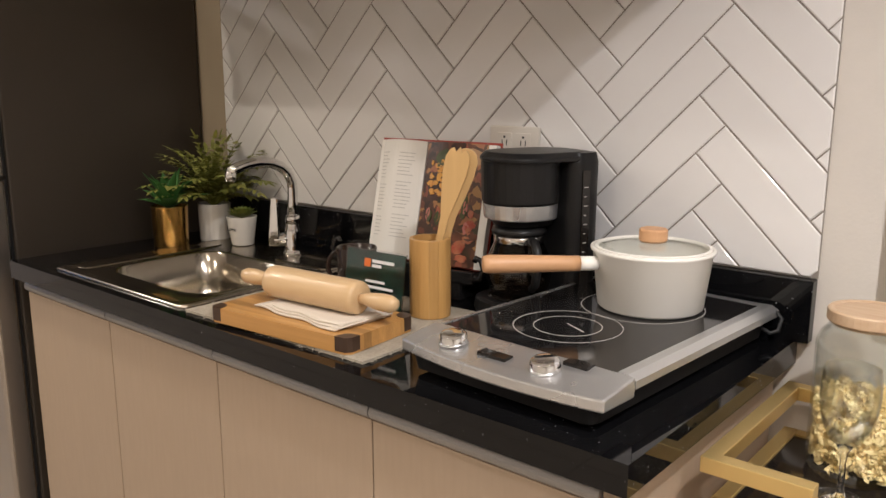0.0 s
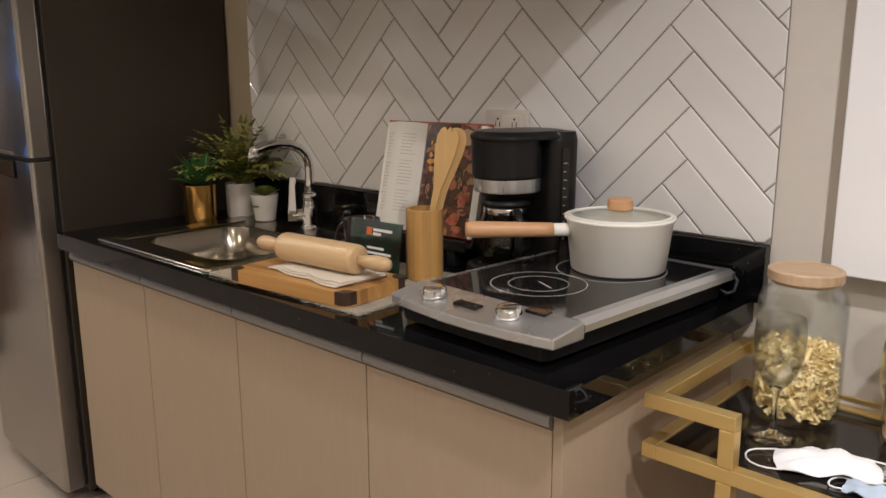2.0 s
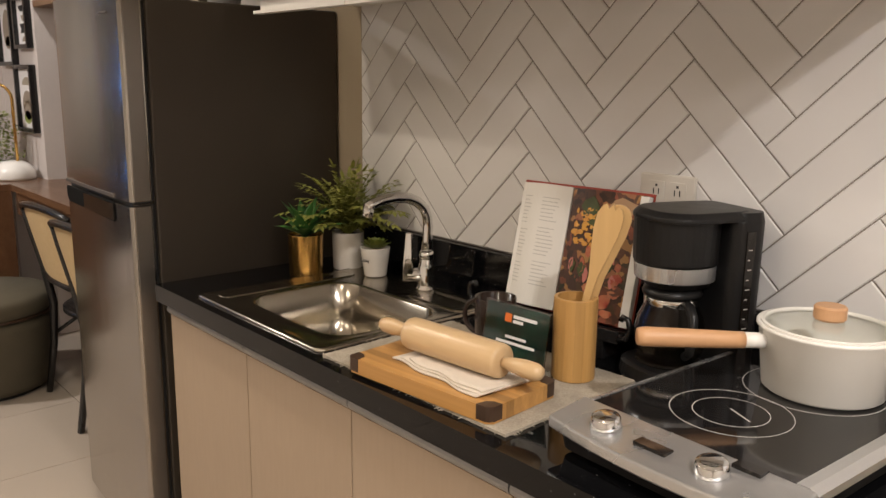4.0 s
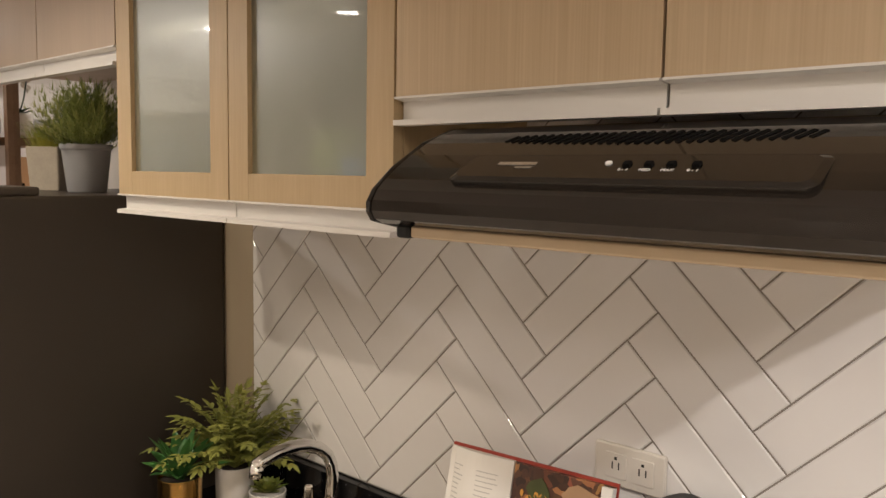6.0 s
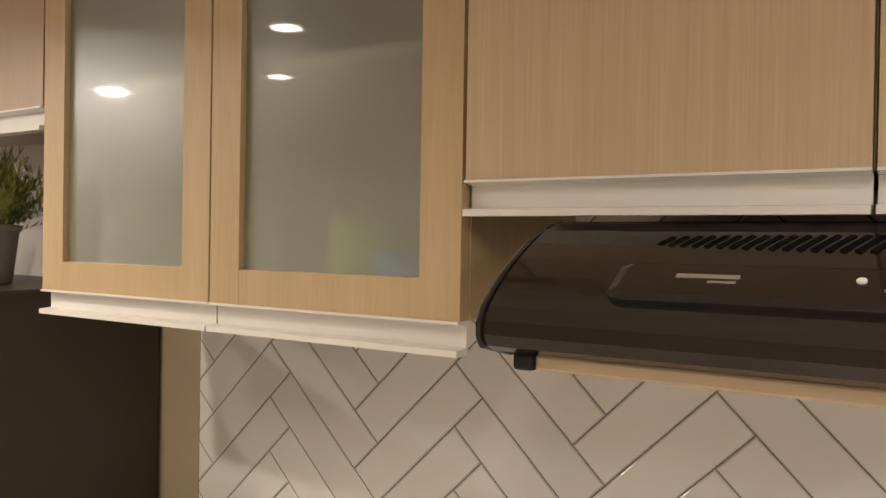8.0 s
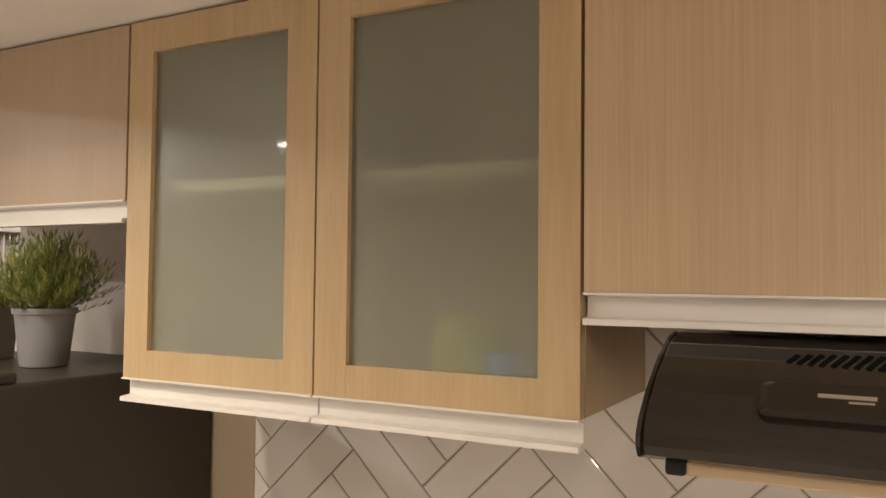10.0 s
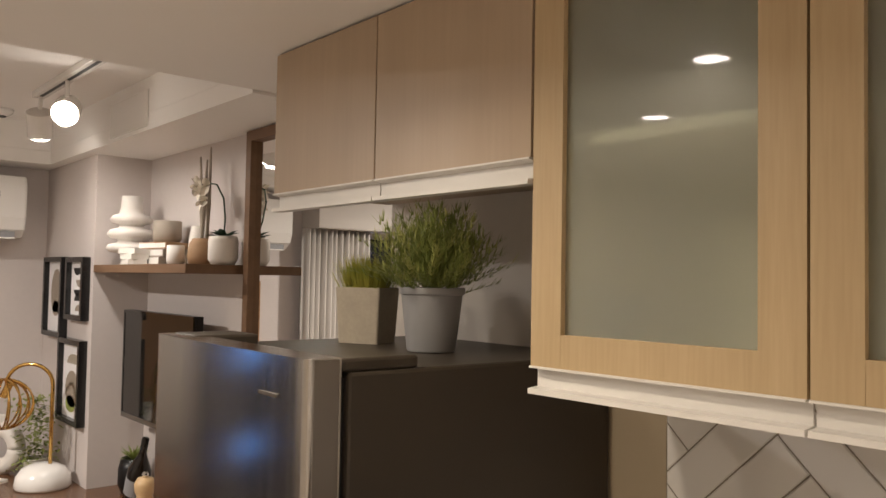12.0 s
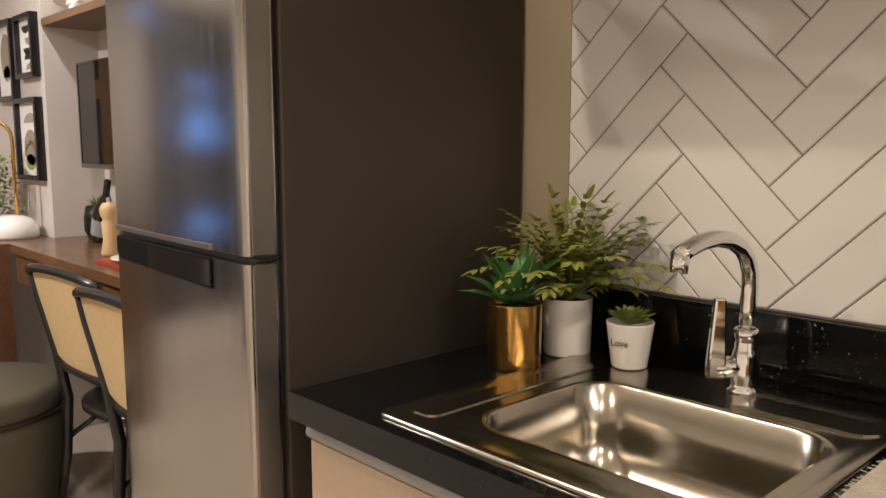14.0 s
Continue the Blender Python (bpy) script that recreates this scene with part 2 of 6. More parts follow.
    "photo_dark": material("photo_brown", (0.035, 0.02, 0.014), 0.3, vary=0.9, scale=28, second=(0.16, 0.05, 0.025), grain=0.3, gscale=90),
    "food_red": material("photo_red", (0.32, 0.05, 0.03), 0.35, vary=0.8, scale=50, second=(0.45, 0.22, 0.10)),
    "food_yellow": material("photo_yellow", (0.58, 0.30, 0.05), 0.35, vary=0.6, scale=60, second=(0.45, 0.16, 0.03)),
    "food_green": material("photo_green", (0.06, 0.07, 0.02), 0.35, vary=0.6, scale=60),
    "food_pink": material("photo_pink", (0.50, 0.17, 0.14), 0.35, vary=0.6, scale=40),
    "mug": material("dark_brown_glaze", (0.025, 0.015, 0.011), 0.18, vary=0.3),
    "sign": material("teal_print_card", (0.012, 0.035, 0.032), 0.12, vary=0.9, scale=22, second=(0.015, 0.10, 0.07)),
    "orange": material("orange_print", (0.65, 0.16, 0.03), 0.4),
    "acrylic": material("clear_acrylic", (0.9, 0.92, 0.92), 0.03, transmission=1.0, ior=1.45, vary=0.0, rvary=0.0),
    "glass": material("clear_glass", (0.97, 0.98, 0.97), 0.01, transmission=1.0, ior=1.45, vary=0.0, rvary=0.0),
    "satin": material("satin_silver_trim", (0.22, 0.20, 0.18), 0.30, metal=0.8, vary=0.03, scale=3),
    "olive": material("dark_olive_upholstery", (0.085, 0.072, 0.048), 0.9, vary=0.2, scale=10, bump=0.4, bscale=350),
    # Near-zero black: shade inside the hood slots, plain black on other parts.
    "pitchblack": material("matt_black_and_recess_shade", (0.003, 0.003, 0.003), 0.8, vary=0.1, spec=0.1),
    "jarglass": clear("jar_glass"),
    "stemware": clear("stemware_glass", 0.24, 0.04, 0.85),
    "bluecup": material("blue_ceramic", (0.04, 0.13, 0.38), 0.4, vary=0.1),
    "carafe": material("smoked_glass", (0.55, 0.53, 0.50), 0.02, transmission=1.0, ior=1.45, vary=0.0, rvary=0.0),
    "potwhite": material("cream_enamel", (0.82, 0.79, 0.73), 0.32, vary=0.05, scale=10, bump=0.03, bscale=150),
    "pasta_a": material("pasta_yellow", (0.96, 0.80, 0.44), 0.45, vary=0.4, scale=40, second=(0.80, 0.55, 0.20)),
    "pasta_b": material("pasta_amber", (0.93, 0.74, 0.38), 0.45, vary=0.4, scale=40, second=(0.76, 0.48, 0.16)),
    "lidwood": material("acacia_lid", (0.52, 0.38, 0.25), 0.5, vary=0.5, scale=14, stretch=(0.5, 5, 2), grain=0.25, second=(0.34, 0.20, 0.11), bump=0.05),
    "mask": material("white_nonwoven", (0.80, 0.80, 0.82), 0.8, vary=0.05, bump=0.2, bscale=400),
    "maskblue": material("pale_blue_nonwoven", (0.42, 0.50, 0.62), 0.8, vary=0.05, bump=0.2, bscale=400),
    "canvas": material("white_canvas", (0.80, 0.79, 0.80), 0.8, vary=0.04, scale=4, bump=0.06, bscale=900),
    "ink": material("black_paint", (0.02, 0.02, 0.02), 0.7, vary=0.2),
    "brownpaint": material("brown_paint", (0.17, 0.115, 0.095), 0.7, vary=0.2, scale=8),
    "paint_tan": material("tan_wall_strip", (0.34, 0.275, 0.195), 0.6, vary=0.12, scale=5, bump=0.06, bscale=150),
    "plate": material("cream_plastic", (0.62, 0.58, 0.52), 0.35, vary=0.04),
    "deskwood": material("desk_walnut", (0.15, 0.075, 0.038), 0.24, vary=0.5, scale=6, stretch=(0.3, 3, 3), grain=0.25, gscale=30, second=(0.08, 0.036, 0.018)),
    "shelfwood": material("shelf_walnut", (0.20, 0.115, 0.065), 0.5, vary=0.4, scale=8, stretch=(0.3, 3, 3), grain=0.2, second=(0.11, 0.06, 0.03)),
    "mirror": material("mirror_silver", (0.86, 0.86, 0.85), 0.01, metal=1.0, vary=0.0, rvary=0.0),
    "screen": material("tv_screen", (0.010, 0.009, 0.008), 0.06, vary=0.1, spec=0.5),
    "cane": material("woven_cane", (0.55, 0.40, 0.22), 0.6, vary=0.3, scale=60, grain=0.3, gscale=220, bump=0.6, bscale=260, second=(0.36, 0.24, 0.11)),
    "blackwood": material("black_lacquered_wood", (0.012, 0.011, 0.011), 0.25, vary=0.2),
    "curtain": material("grey_curtain", (0.50, 0.46, 0.42), 0.9, vary=0.15, scale=6, bump=0.2, bscale=300),
    "rope": material("tan_pottery", (0.36, 0.22, 0.12), 0.7, vary=0.3, scale=30, bump=0.2),
    "greige": material("greige_pottery", (0.32, 0.27, 0.22), 0.7, vary=0.2, scale=20, bump=0.1),
    "night": glow("blue_sign_glow", (0.12, 0.36, 1.0), 5.0),
    "nightsky": material("night_glass", (0.01, 0.012, 0.02), 0.05),
    "orangewood": material("orange_brown_wood", (0.36, 0.19, 0.085), 0.4, vary=0.3, scale=8, stretch=(2, 2, 0.2), grain=0.2, gscale=40, second=(0.22, 0.11, 0.045)),
    "photo_page": photo_print("food_photograph"),
    "stave": material("bamboo_stave", (0.52, 0.30, 0.10), 0.4, vary=0.35, scale=18, stretch=(3, 3, 0.12), grain=0.25, gscale=50, second=(0.34, 0.17, 0.05), bump=0.06, random=0.14),
    "plank": material("bamboo_plank", (0.50, 0.27, 0.085), 0.36, vary=0.45, scale=12, stretch=(0.15, 6, 3), grain=0.25, gscale=40, second=(0.30, 0.14, 0.04), bump=0.05, coat=0.1, random=0.28),
    "lamp_on": glow("lamp_lens", (1.0, 0.92, 0.82), 40.0),
}


# ---- mesh helpers ----
def link(name, bm, mat, parent=None, label="", smooth=False, bevel=0.0, loc=None):
    me = bpy.data.meshes.new(name)
    bmesh.ops.recalc_face_normals(bm, faces=bm.faces)
    bm.to_mesh(me)
    bm.free()
    me.materials.append(mat)
    if smooth:
        for f in me.polygons:
            f.use_smooth = True
    ob = new(name, me)
    if parent is not None:
        ob.parent = parent
    if loc is not None:
        ob.location = loc
    if bevel:
        b = ob.modifiers.new("bevel", "BEVEL")
        b.width, b.segments, b.limit_method, b.angle_limit = bevel, 2, "ANGLE", radians(40)
    if label:
        ob["label"] = label
    return ob


def part(name, bm, mat, parent, label="", smooth=False, bevel=0.0, loc=None):
    return link(name, bm, mat, parent, label, smooth, bevel, loc)


def thing(name, loc, label, category, group="", rz=0.0):
    e = new(name)
    e.empty_display_size = 0.05
    e.location = loc
    e.rotation_euler = (0, 0, radians(rz))
    return tagged(e, label, category, group)


def struct(name, bm, mat, label="", category="", bevel=0.0):
    ob = link(name, bm, mat, None, "", False, bevel)
    return tagged(ob, label, category, kind="structure")


def box(x0, x1, y0, y1, z0, z1, bm=None):
    bm = bm or bmesh.new()
    v = [bm.verts.new((x, y, z)) for x in (x0, x1) for y in (y0, y1) for z in (z0, z1)]
    for f in ((0, 1, 3, 2), (4, 6, 7, 5), (0, 4, 5, 1), (2, 3, 7, 6), (0, 2, 6, 4), (1, 5, 7, 3)):
        bm.faces.new([v[i] for i in f])
    return bm


def prism(pts, axis, a, b, bm=None):
    """Extrudes a polygon of (u, v) along an axis: x -> (y, z), y -> (x, z), z -> (x, y)."""
    bm = bm or bmesh.new()

    def at(p, w):
        return {"x": (w, p[0], p[1]), "y": (p[0], w, p[1]), "z": (p[0], p[1], w)}[axis]
    lo, hi = [bm.verts.new(at(p, a)) for p in pts], [bm.verts.new(at(p, b)) for p in pts]
    bm.faces.new(lo)
    bm.faces.new(hi[::-1])
    for i in range(len(pts)):
        j = (i + 1) % len(pts)
        bm.faces.new((lo[i], hi[i], hi[j], lo[j]))
    return bm


def lathe(profile, seg=32, bm=None, cx=0.0, cy=0.0, closed=False):
    """Turns (radius, height) pairs round the upright axis."""
    bm = bm or bmesh.new()
    rings = []
    for r, z in profile:
        if r < 1e-6:
            rings.append([bm.verts.new((cx, cy, z))])
        else:
            rings.append([bm.verts.new((cx + r * math.cos(2 * math.pi * i / seg), cy + r * math.sin(2 * math.pi * i / seg), z)) for i in range(seg)])
    pairs = list(zip(rings, rings[1:])) + ([(rings[-1], rings[0])] if closed else [])
    for a, b in pairs:
        for i in range(seg):
            j = (i + 1) % seg
            if len(a) == 1 and len(b) == 1:
                continue
            if len(a) == 1:
                bm.faces.new((a[0], b[i], b[j]))
            elif len(b) == 1:
                bm.faces.new((a[i], b[0], a[j]))
            else:
                bm.faces.new((a[i], b[i], b[j], a[j]))
    return bm


def tube(points, radius, seg=10, bm=None, radii=None):
    """A round bar along a line of points."""
    bm = bm or bmesh.new()
    pts = [Vector(p) for p in points]
    rings, up = [], None
    for i, p in enumerate(pts):
        d = (pts[min(i + 1, len(pts) - 1)] - pts[max(i - 1, 0)]).normalized()
        if up is None:
            up = d.orthogonal().normalized()
        up = (up - d * up.dot(d)).normalized()
        side = d.cross(up)
        r = radii[i] if radii else radius
        rings.append([bm.verts.new(p + r * (math.cos(2 * math.pi * k / seg) * up + math.sin(2 * math.pi * k / seg) * side)) for k in range(seg)])
    for a, b in zip(rings, rings[1:]):
        for i in range(seg):
            j = (i + 1) % seg
            bm.faces.new((a[i], b[i], b[j], a[j]))
    bm.faces.new(rings[0][::-1])
    bm.faces.new(rings[-1])
    return bm


def rounded(x0, x1, y0, y1, r, n=6):
    """The outline of a rectangle with round corners."""
    out = []
    for cx, cy, a in ((x1 - r, y1 - r, 0), (x0 + r, y1 - r, 90), (x0 + r, y0 + r, 180), (x1 - r, y0 + r, 270)):
        for i in range(n + 1):
            t = radians(a + 90 * i / n)
            out.append((cx + r * math.cos(t), cy + r * math.sin(t)))
    return out


def loft(loops, bm=None, cap0=True, cap1=True):
    bm = bm or bmesh.new()
    rings = [[bm.verts.new(p) for p in lp] for lp in loops]
    for a, b in zip(rings, rings[1:]):
        for i in range(len(a)):
            j = (i + 1) % len(a)
            bm.faces.new((a[i], a[j], b[j], b[i]))
    if cap0:
        bm.faces.new(rings[0][::-1])
    if cap1:
        bm.faces.new(rings[-1])
    return bm


def words(name, body, size, m, mat, parent=None, label="", depth=0.0004):
    """Lettering in the built-in font, turned into a mesh of its own."""
    cu = bpy.data.curves.new(name, "FONT")
    cu.body, cu.size, cu.extrude, cu.align_x, cu.align_y = body, size, depth, "CENTER", "CENTER"
    cu.resolution_u = 3
    tmp = bpy.data.objects.new(name, cu)
    me = bpy.data.meshes.new_from_object(tmp)
    bpy.data.objects.remove(tmp)
    me.materials.clear()
    me.materials.append(mat)
    me.transform(m)
    ob = new(name, me)
    if parent is not None:
        ob.parent = parent
    if label:
        ob["label"] = label
    return ob


# ---- the room ----
W_END, E_END, S_END = -5.5, 1.7, -3.4
struct("floor", box(W_END, E_END, S_END, 0.3, -0.12, -0.006), M["grout"], "grey joints between large floor tiles", "floor")
struct("wall_north", box(-2.88, E_END, 0.006, 0.16, 0, CEIL + 0.3), M["paint"], "plain warm grey painted kitchen wall", "wall")
struct("wall_niche", box(-4.76, -2.88, 0.08, 0.26, 0, RAISED + 0.1), M["paint_far"], "mauve grey painted wall of a niche", "wall")
struct("wall_column", box(W_END, -4.76, -0.153, 0.26, 0, RAISED + 0.1), M["paint_far"], "pale painted column wall with framed pictures", "wall")
struct("wall_west", box(W_END - 0.15, W_END, S_END - 0.15, 0.26, 0, RAISED + 0.1), M["paint_far"], "mauve grey painted end wall", "wall")
struct("wall_south", box(W_END, E_END, S_END - 0.15, S_END, 0, RAISED + 0.1), M["paint"], "plain painted wall", "wall")
struct("wall_east", box(E_END, E_END + 0.15, S_END - 0.15, 0.16, 0, RAISED + 0.1), M["paint"], "plain painted wall", "wall")
TE, TN, TWE = -3.25, -0.21, -5.26
bm = box(TE, E_END, S_END, 0.16, CEIL, CEIL + 0.05)
box(W_END, TE, TN, 0.26, CEIL - 0.01, CEIL + 0.05, bm)
box(W_END, TWE, S_END, TN, CEIL - 0.01, CEIL + 0.05, bm)
struct("ceiling", bm, M["ceil"], "white dropped ceiling with a raised tray", "ceiling")
struct("ceiling_raised", box(W_END, TE + 0.05, S_END, 0.0, RAISED, RAISED + 0.1), M["ceil"], "white raised ceiling tray", "ceiling")
bm = box(TWE, TE, TN, TN + 0.02, CEIL + 0.051, RAISED)
box(TWE - 0.02, TWE, S_END, TN + 0.02, CEIL + 0.051, RAISED, bm)
box(TE, TE + 0.02, S_END, TN + 0.02, CEIL + 0.051, RAISED, bm)
struct("ceiling_step", bm, M["ceil"], "white upright edge of the ceiling tray", "ceiling")
struct("trim_access_panel", box(-4.42, -4.03, TN - 0.004, TN - 0.0005, 2.305, 2.435), M["whitegloss"], "flat white access panel on the ceiling edge", "panel")
struct("trim_wood_panel", box(W_END + 0.0005, W_END + 0.03, -0.87, -0.41, 0.9, 1.76), M["orangewood"], "orange-brown wooden wall panel", "panel", bevel=0.002)


def downlight(x, y, z):
    d = thing("downlight", (x, y, z), "round white recessed ceiling downlight, some added as fill, switched on", "light", "ceiling downlights")
    part("ring", lathe([(0.040, -0.004), (0.055, -0.005), (0.058, 0.0), (0.040, 0.0)], 32, closed=True), M["alu"], d)
    part("lens", lathe([(0.0, -0.002), (0.040, -0.002), (0.040, -0.001), (0.0, -0.001)], 32), M["lamp_on"], d)


# Fill lamps get the same ring and glowing lens as known downlights.
for lx, ly in DOWNLIGHTS_AND_FILL:
    downlight(lx, ly, CEIL)

# ---- worktop ----
CT = 0.90
top = thing("worktop", (0, 0, 0), "polished black speckled granite kitchen worktop with upstand", "worktop")
bm = bmesh.new()
SX0, SX1, SY0, SY1 = -1.80, -1.40, -0.535, -0.235
for b in ((-2.10, SX0 - 0.01, -0.638, 0.004), (SX1 + 0.01, -0.352, -0.638, 0.004)):
    box(b[0], b[1], b[2], b[3], CT - 0.045, CT, bm)
box(SX0 - 0.01, SX1 + 0.01, -0.638, SY0 - 0.01, CT - 0.045, CT, bm)
box(SX0 - 0.01, SX1 + 0.01, SY1 + 0.01, 0.004, CT - 0.045, CT, bm)
bmesh.ops.remove_doubles(bm, verts=bm.verts, dist=0.0005)
part("slab", bm, M["granite"], top)
part("upstand", box(-2.10, -0.328, -0.022, 0.004, CT + 0.0005, 1.013), M["granite"], top, bevel=0.0015)


def base_unit(x0, x1, end=False):
    w = x1 - x0
    c = thing("base_cabinet", (x0, -0.58, 0), "beige laminate base cabinet with grey profile handle", "cabinet", "base cabinets under the worktop")
    part("body", box(0.001, w - 0.001, 0.0, 0.575, 0.10, 0.74), M["beige"], c)
    part("top_rail", box(0.001, w - 0.001, 0.0, 0.018, 0.74, CT - 0.046), M["beige"], c)
    part("plinth", box(0.001, w - 0.001, 0.05, 0.07, 0.0, 0.10), M["blackplastic"], c, "dark recessed plinth")
    part("door", box(0.0015, w - 0.0015, -0.022, -0.002, 0.105, 0.812), M["beige"], c, bevel=0.001)
    part("handle_profile", prism([(-0.020, 0.814), (-0.027, 0.817), (-0.031, 0.822), (-0.032, 0.829), (-0.030, 0.836), (-0.026, 0.843), (-0.026, 0.853), (-0.002, 0.853), (-0.002, 0.814)], "x", 0.0015, w - 0.0015), M["alu_grey"], c, "grey metal handle profile")
    if end:
        part("end_panel", box(w, w + 0.018, -0.022, 0.575, 0.0, CT - 0.046), M["beige"], c, bevel=0.001)


for a, b, e in ((-2.095, -1.672, False), (-1.672, -1.253, False), (-1.253, -0.823, False), (-0.823, -0.403, True)):
    base_unit(a, b, e)


# ---- wall cabinets ----
def handle_rail(c, w, z):
    pts = [(-0.004, z), (-0.004, z - 0.003), (0.016, z - 0.006), (0.016, z - 0.032), (-0.006, z - 0.034), (-0.006, z - 0.042), (0.020, z - 0.042), (0.020, z)]
    part("handle_profile", prism(pts, "x", 0.001, w - 0.001), M["alu"], c, "white metal handle profile")


def wall_unit(x0, x1, z0, doormat, kind, group, label):
    w, H = x1 - x0, CEIL - 0.006
    c = thing("wall_cabinet", (x0, -0.335, 0), label, "cabinet", group)
    b = bmesh.new()
    if kind == "glass":
        b.free()
        part("side_panel", box(0.0, 0.016, 0.022, 0.333, z0, H), M["oakframe"], c)
        part("side_panel", box(w - 0.016, w, 0.022, 0.333, z0, H), M["oakframe"], c)
        part("bottom_panel", box(0.0162, w - 0.0162, 0.022, 0.333, z0, z0 + 0.018), M["cabinner"], c)
        part("top_panel", box(0.0162, w - 0.0162, 0.022, 0.333, H - 0.018, H), M["cabinner"], c)
        part("back_panel", box(0.016, w - 0.016, 0.323, 0.333, z0 + 0.018, H - 0.018), M["cabinner"], c)
        part("shelf", box(0.017, w - 0.017, 0.05, 0.322, 1.985, 2.003), M["cabinner"], c)
    else:
        part("carcase", box(0.0, w, 0.022, 0.333, z0, H), doormat, c)
    if kind == "glass":
        s = 0.060
        d = part("door", box(0.001, s, 0.0, 0.020, z0, H), M["oakframe"], c, "oak framed door with frosted glass pane")
        part("stile", box(w - s, w - 0.001, 0.0, 0.020, z0, H), M["oakframe"], d)
        part("rail", box(s, w - s, 0.0005, 0.0195, z0, z0 + 0.050), M["oakframe"], d)
        part("rail", box(s, w - s, 0.0005, 0.0195, H - 0.058, H), M["oakframe"], d)
        g = part("pane", box(s - 0.004, w - s + 0.004, 0.010, 0.014, z0 + 0.046, H - 0.054), M["glassfrost"], d, "greenish frosted glass pane")
        g.visible_shadow = False
    else:
        part("door", box(0.001, w - 0.001, 0.0, 0.020, z0, H), doormat, c, bevel=0.0008)
    handle_rail(c, w, z0)
    return c


for a, b in ((-2.066, -1.638), (-1.636, -1.203)):
    wall_unit(a, b, 1.648, M["oakframe"], "glass", "glazed wall cabinets", "light oak wall cabinet with frosted glass door")
for a, b in ((-1.200, -0.775), (-0.773, -0.36)):
    wall_unit(a, b, 1.815, M["oak"], "solid", "wall cabinets above the cooker hood", "light oak laminate wall cabinet above the cooker hood")
for a, b in ((-2.885, -2.487), (-2.485, -2.070)):
    wall_unit(a, b, 1.970, M["walnut_lam"], "solid", "wall cabinets above the fridge", "greige laminate wall cabinet above the fridge")

# ---- cooker hood ----
hood = thing("cooker_hood", (-0.775, 0, 0), "black enamelled slim cooker hood with push buttons", "cooker hood")
HL, HR = -0.308, 0.308
prof = [(-0.02, 1.767), (-0.318, 1.767), (-0.338, 1.764), (-0.365, 1.756), (-0.395, 1.743), (-0.425, 1.727), (-0.450, 1.711), (-0.470, 1.696), (-0.484, 1.683),
        (-0.492, 1.670), (-0.494, 1.657), (-0.488, 1.646), (-0.474, 1.640), (-0.445, 1.637), (-0.02, 1.637)]
part("body", prism(prof, "x", HL, HR), M["hood"], hood, bevel=0.003)
for x in (HL - 0.006, HR):
    part("end_cap", prism([(-0.310, 1.768), (-0.340, 1.764), (-0.397, 1.744), (-0.452, 1.712), (-0.486, 1.684), (-0.496, 1.668), (-0.496, 1.655), (-0.488, 1.643), (-0.43, 1.630), (-0.30, 1.630)], "x", x, x + 0.006), M["hood"], hood, bevel=0.0025)
part("visor", box(HL + 0.040, HR - 0.02, -0.462, -0.452, 1.623, 1.638), M["dimglass"], hood, "tan translucent lamp strip", bevel=0.003)
part("visor_hinge", box(HL + 0.018, HL + 0.040, -0.466, -0.430, 1.622, 1.640), M["blackplastic"], hood, bevel=0.004)
part("filter", box(HL + 0.02, HR - 0.02, -0.44, -0.03, 1.628, 1.6372), M["silver"], hood, "grey mesh grease filter")


def on_hood(t):
    """A point of the sloping hood front, t from 0 (top) to 1 (nose)."""
    return -0.335 - 0.155 * t, 1.7720 - 0.0880 * t


ya, za = on_hood(0.56)
yb, zb = on_hood(0.90)
tilt = math.atan2(za - zb, ya - yb)
pm = Matrix.Translation((0.010, (ya + yb) / 2, (za + zb) / 2 - 0.003)) @ Matrix.Rotation(tilt, 4, "X")
ln = math.hypot(ya - yb, za - zb)
bm = loft([[(x, y, -0.008) for x, y in rounded(-0.205, 0.207, -ln / 2, ln / 2, 0.012)],
           [(x, y, 0.0075) for x, y in rounded(-0.205, 0.207, -ln / 2, ln / 2, 0.012)],
           [(x, y, 0.0105) for x, y in rounded(-0.197, 0.199, -ln / 2 + 0.006, ln / 2 - 0.006, 0.010)]])
bm.transform(pm)
panel = part("control_panel", bm, M["blackgloss"], hood, "glossy black control panel")
for i, x in enumerate((0.015, 0.039, 0.063, 0.089)):
    b = box(x - 0.0042, x + 0.0042, 0.000, 0.0085, 0.010, 0.0135)
    b.transform(pm)
    part("button", b, M["pitchblack"], panel, bevel=0.001)
    words("button_mark", ("0 - 1", "MED", "MAX", "0 - 1")[i], 0.0062, pm @ Matrix.Translation((x, -0.0065, 0.0107)), M["white_print"], panel, "white button lettering")
b = lathe([(0.0, 0.0105), (0.0038, 0.0105), (0.0038, 0.0122), (0.0, 0.0126)], 16, cx=-0.007, cy=0.006)
b.transform(pm)
part("indicator_lamp", b, M["white_print"], panel, "small white indicator lamp")
for x0, x1, y0, y1 in ((-0.150, -0.097, 0.002, 0.0085), (-0.122, -0.099, -0.005, -0.0015)):
    b = box(x0, x1, y0, y1, 0.0105, 0.0110)
    b.transform(pm)
    part("badge", b, M["silver"], panel, "silver badge bar")
# Slots are solid bars near the surface; black colour stands for their shaded depth.
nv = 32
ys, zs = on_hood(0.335)
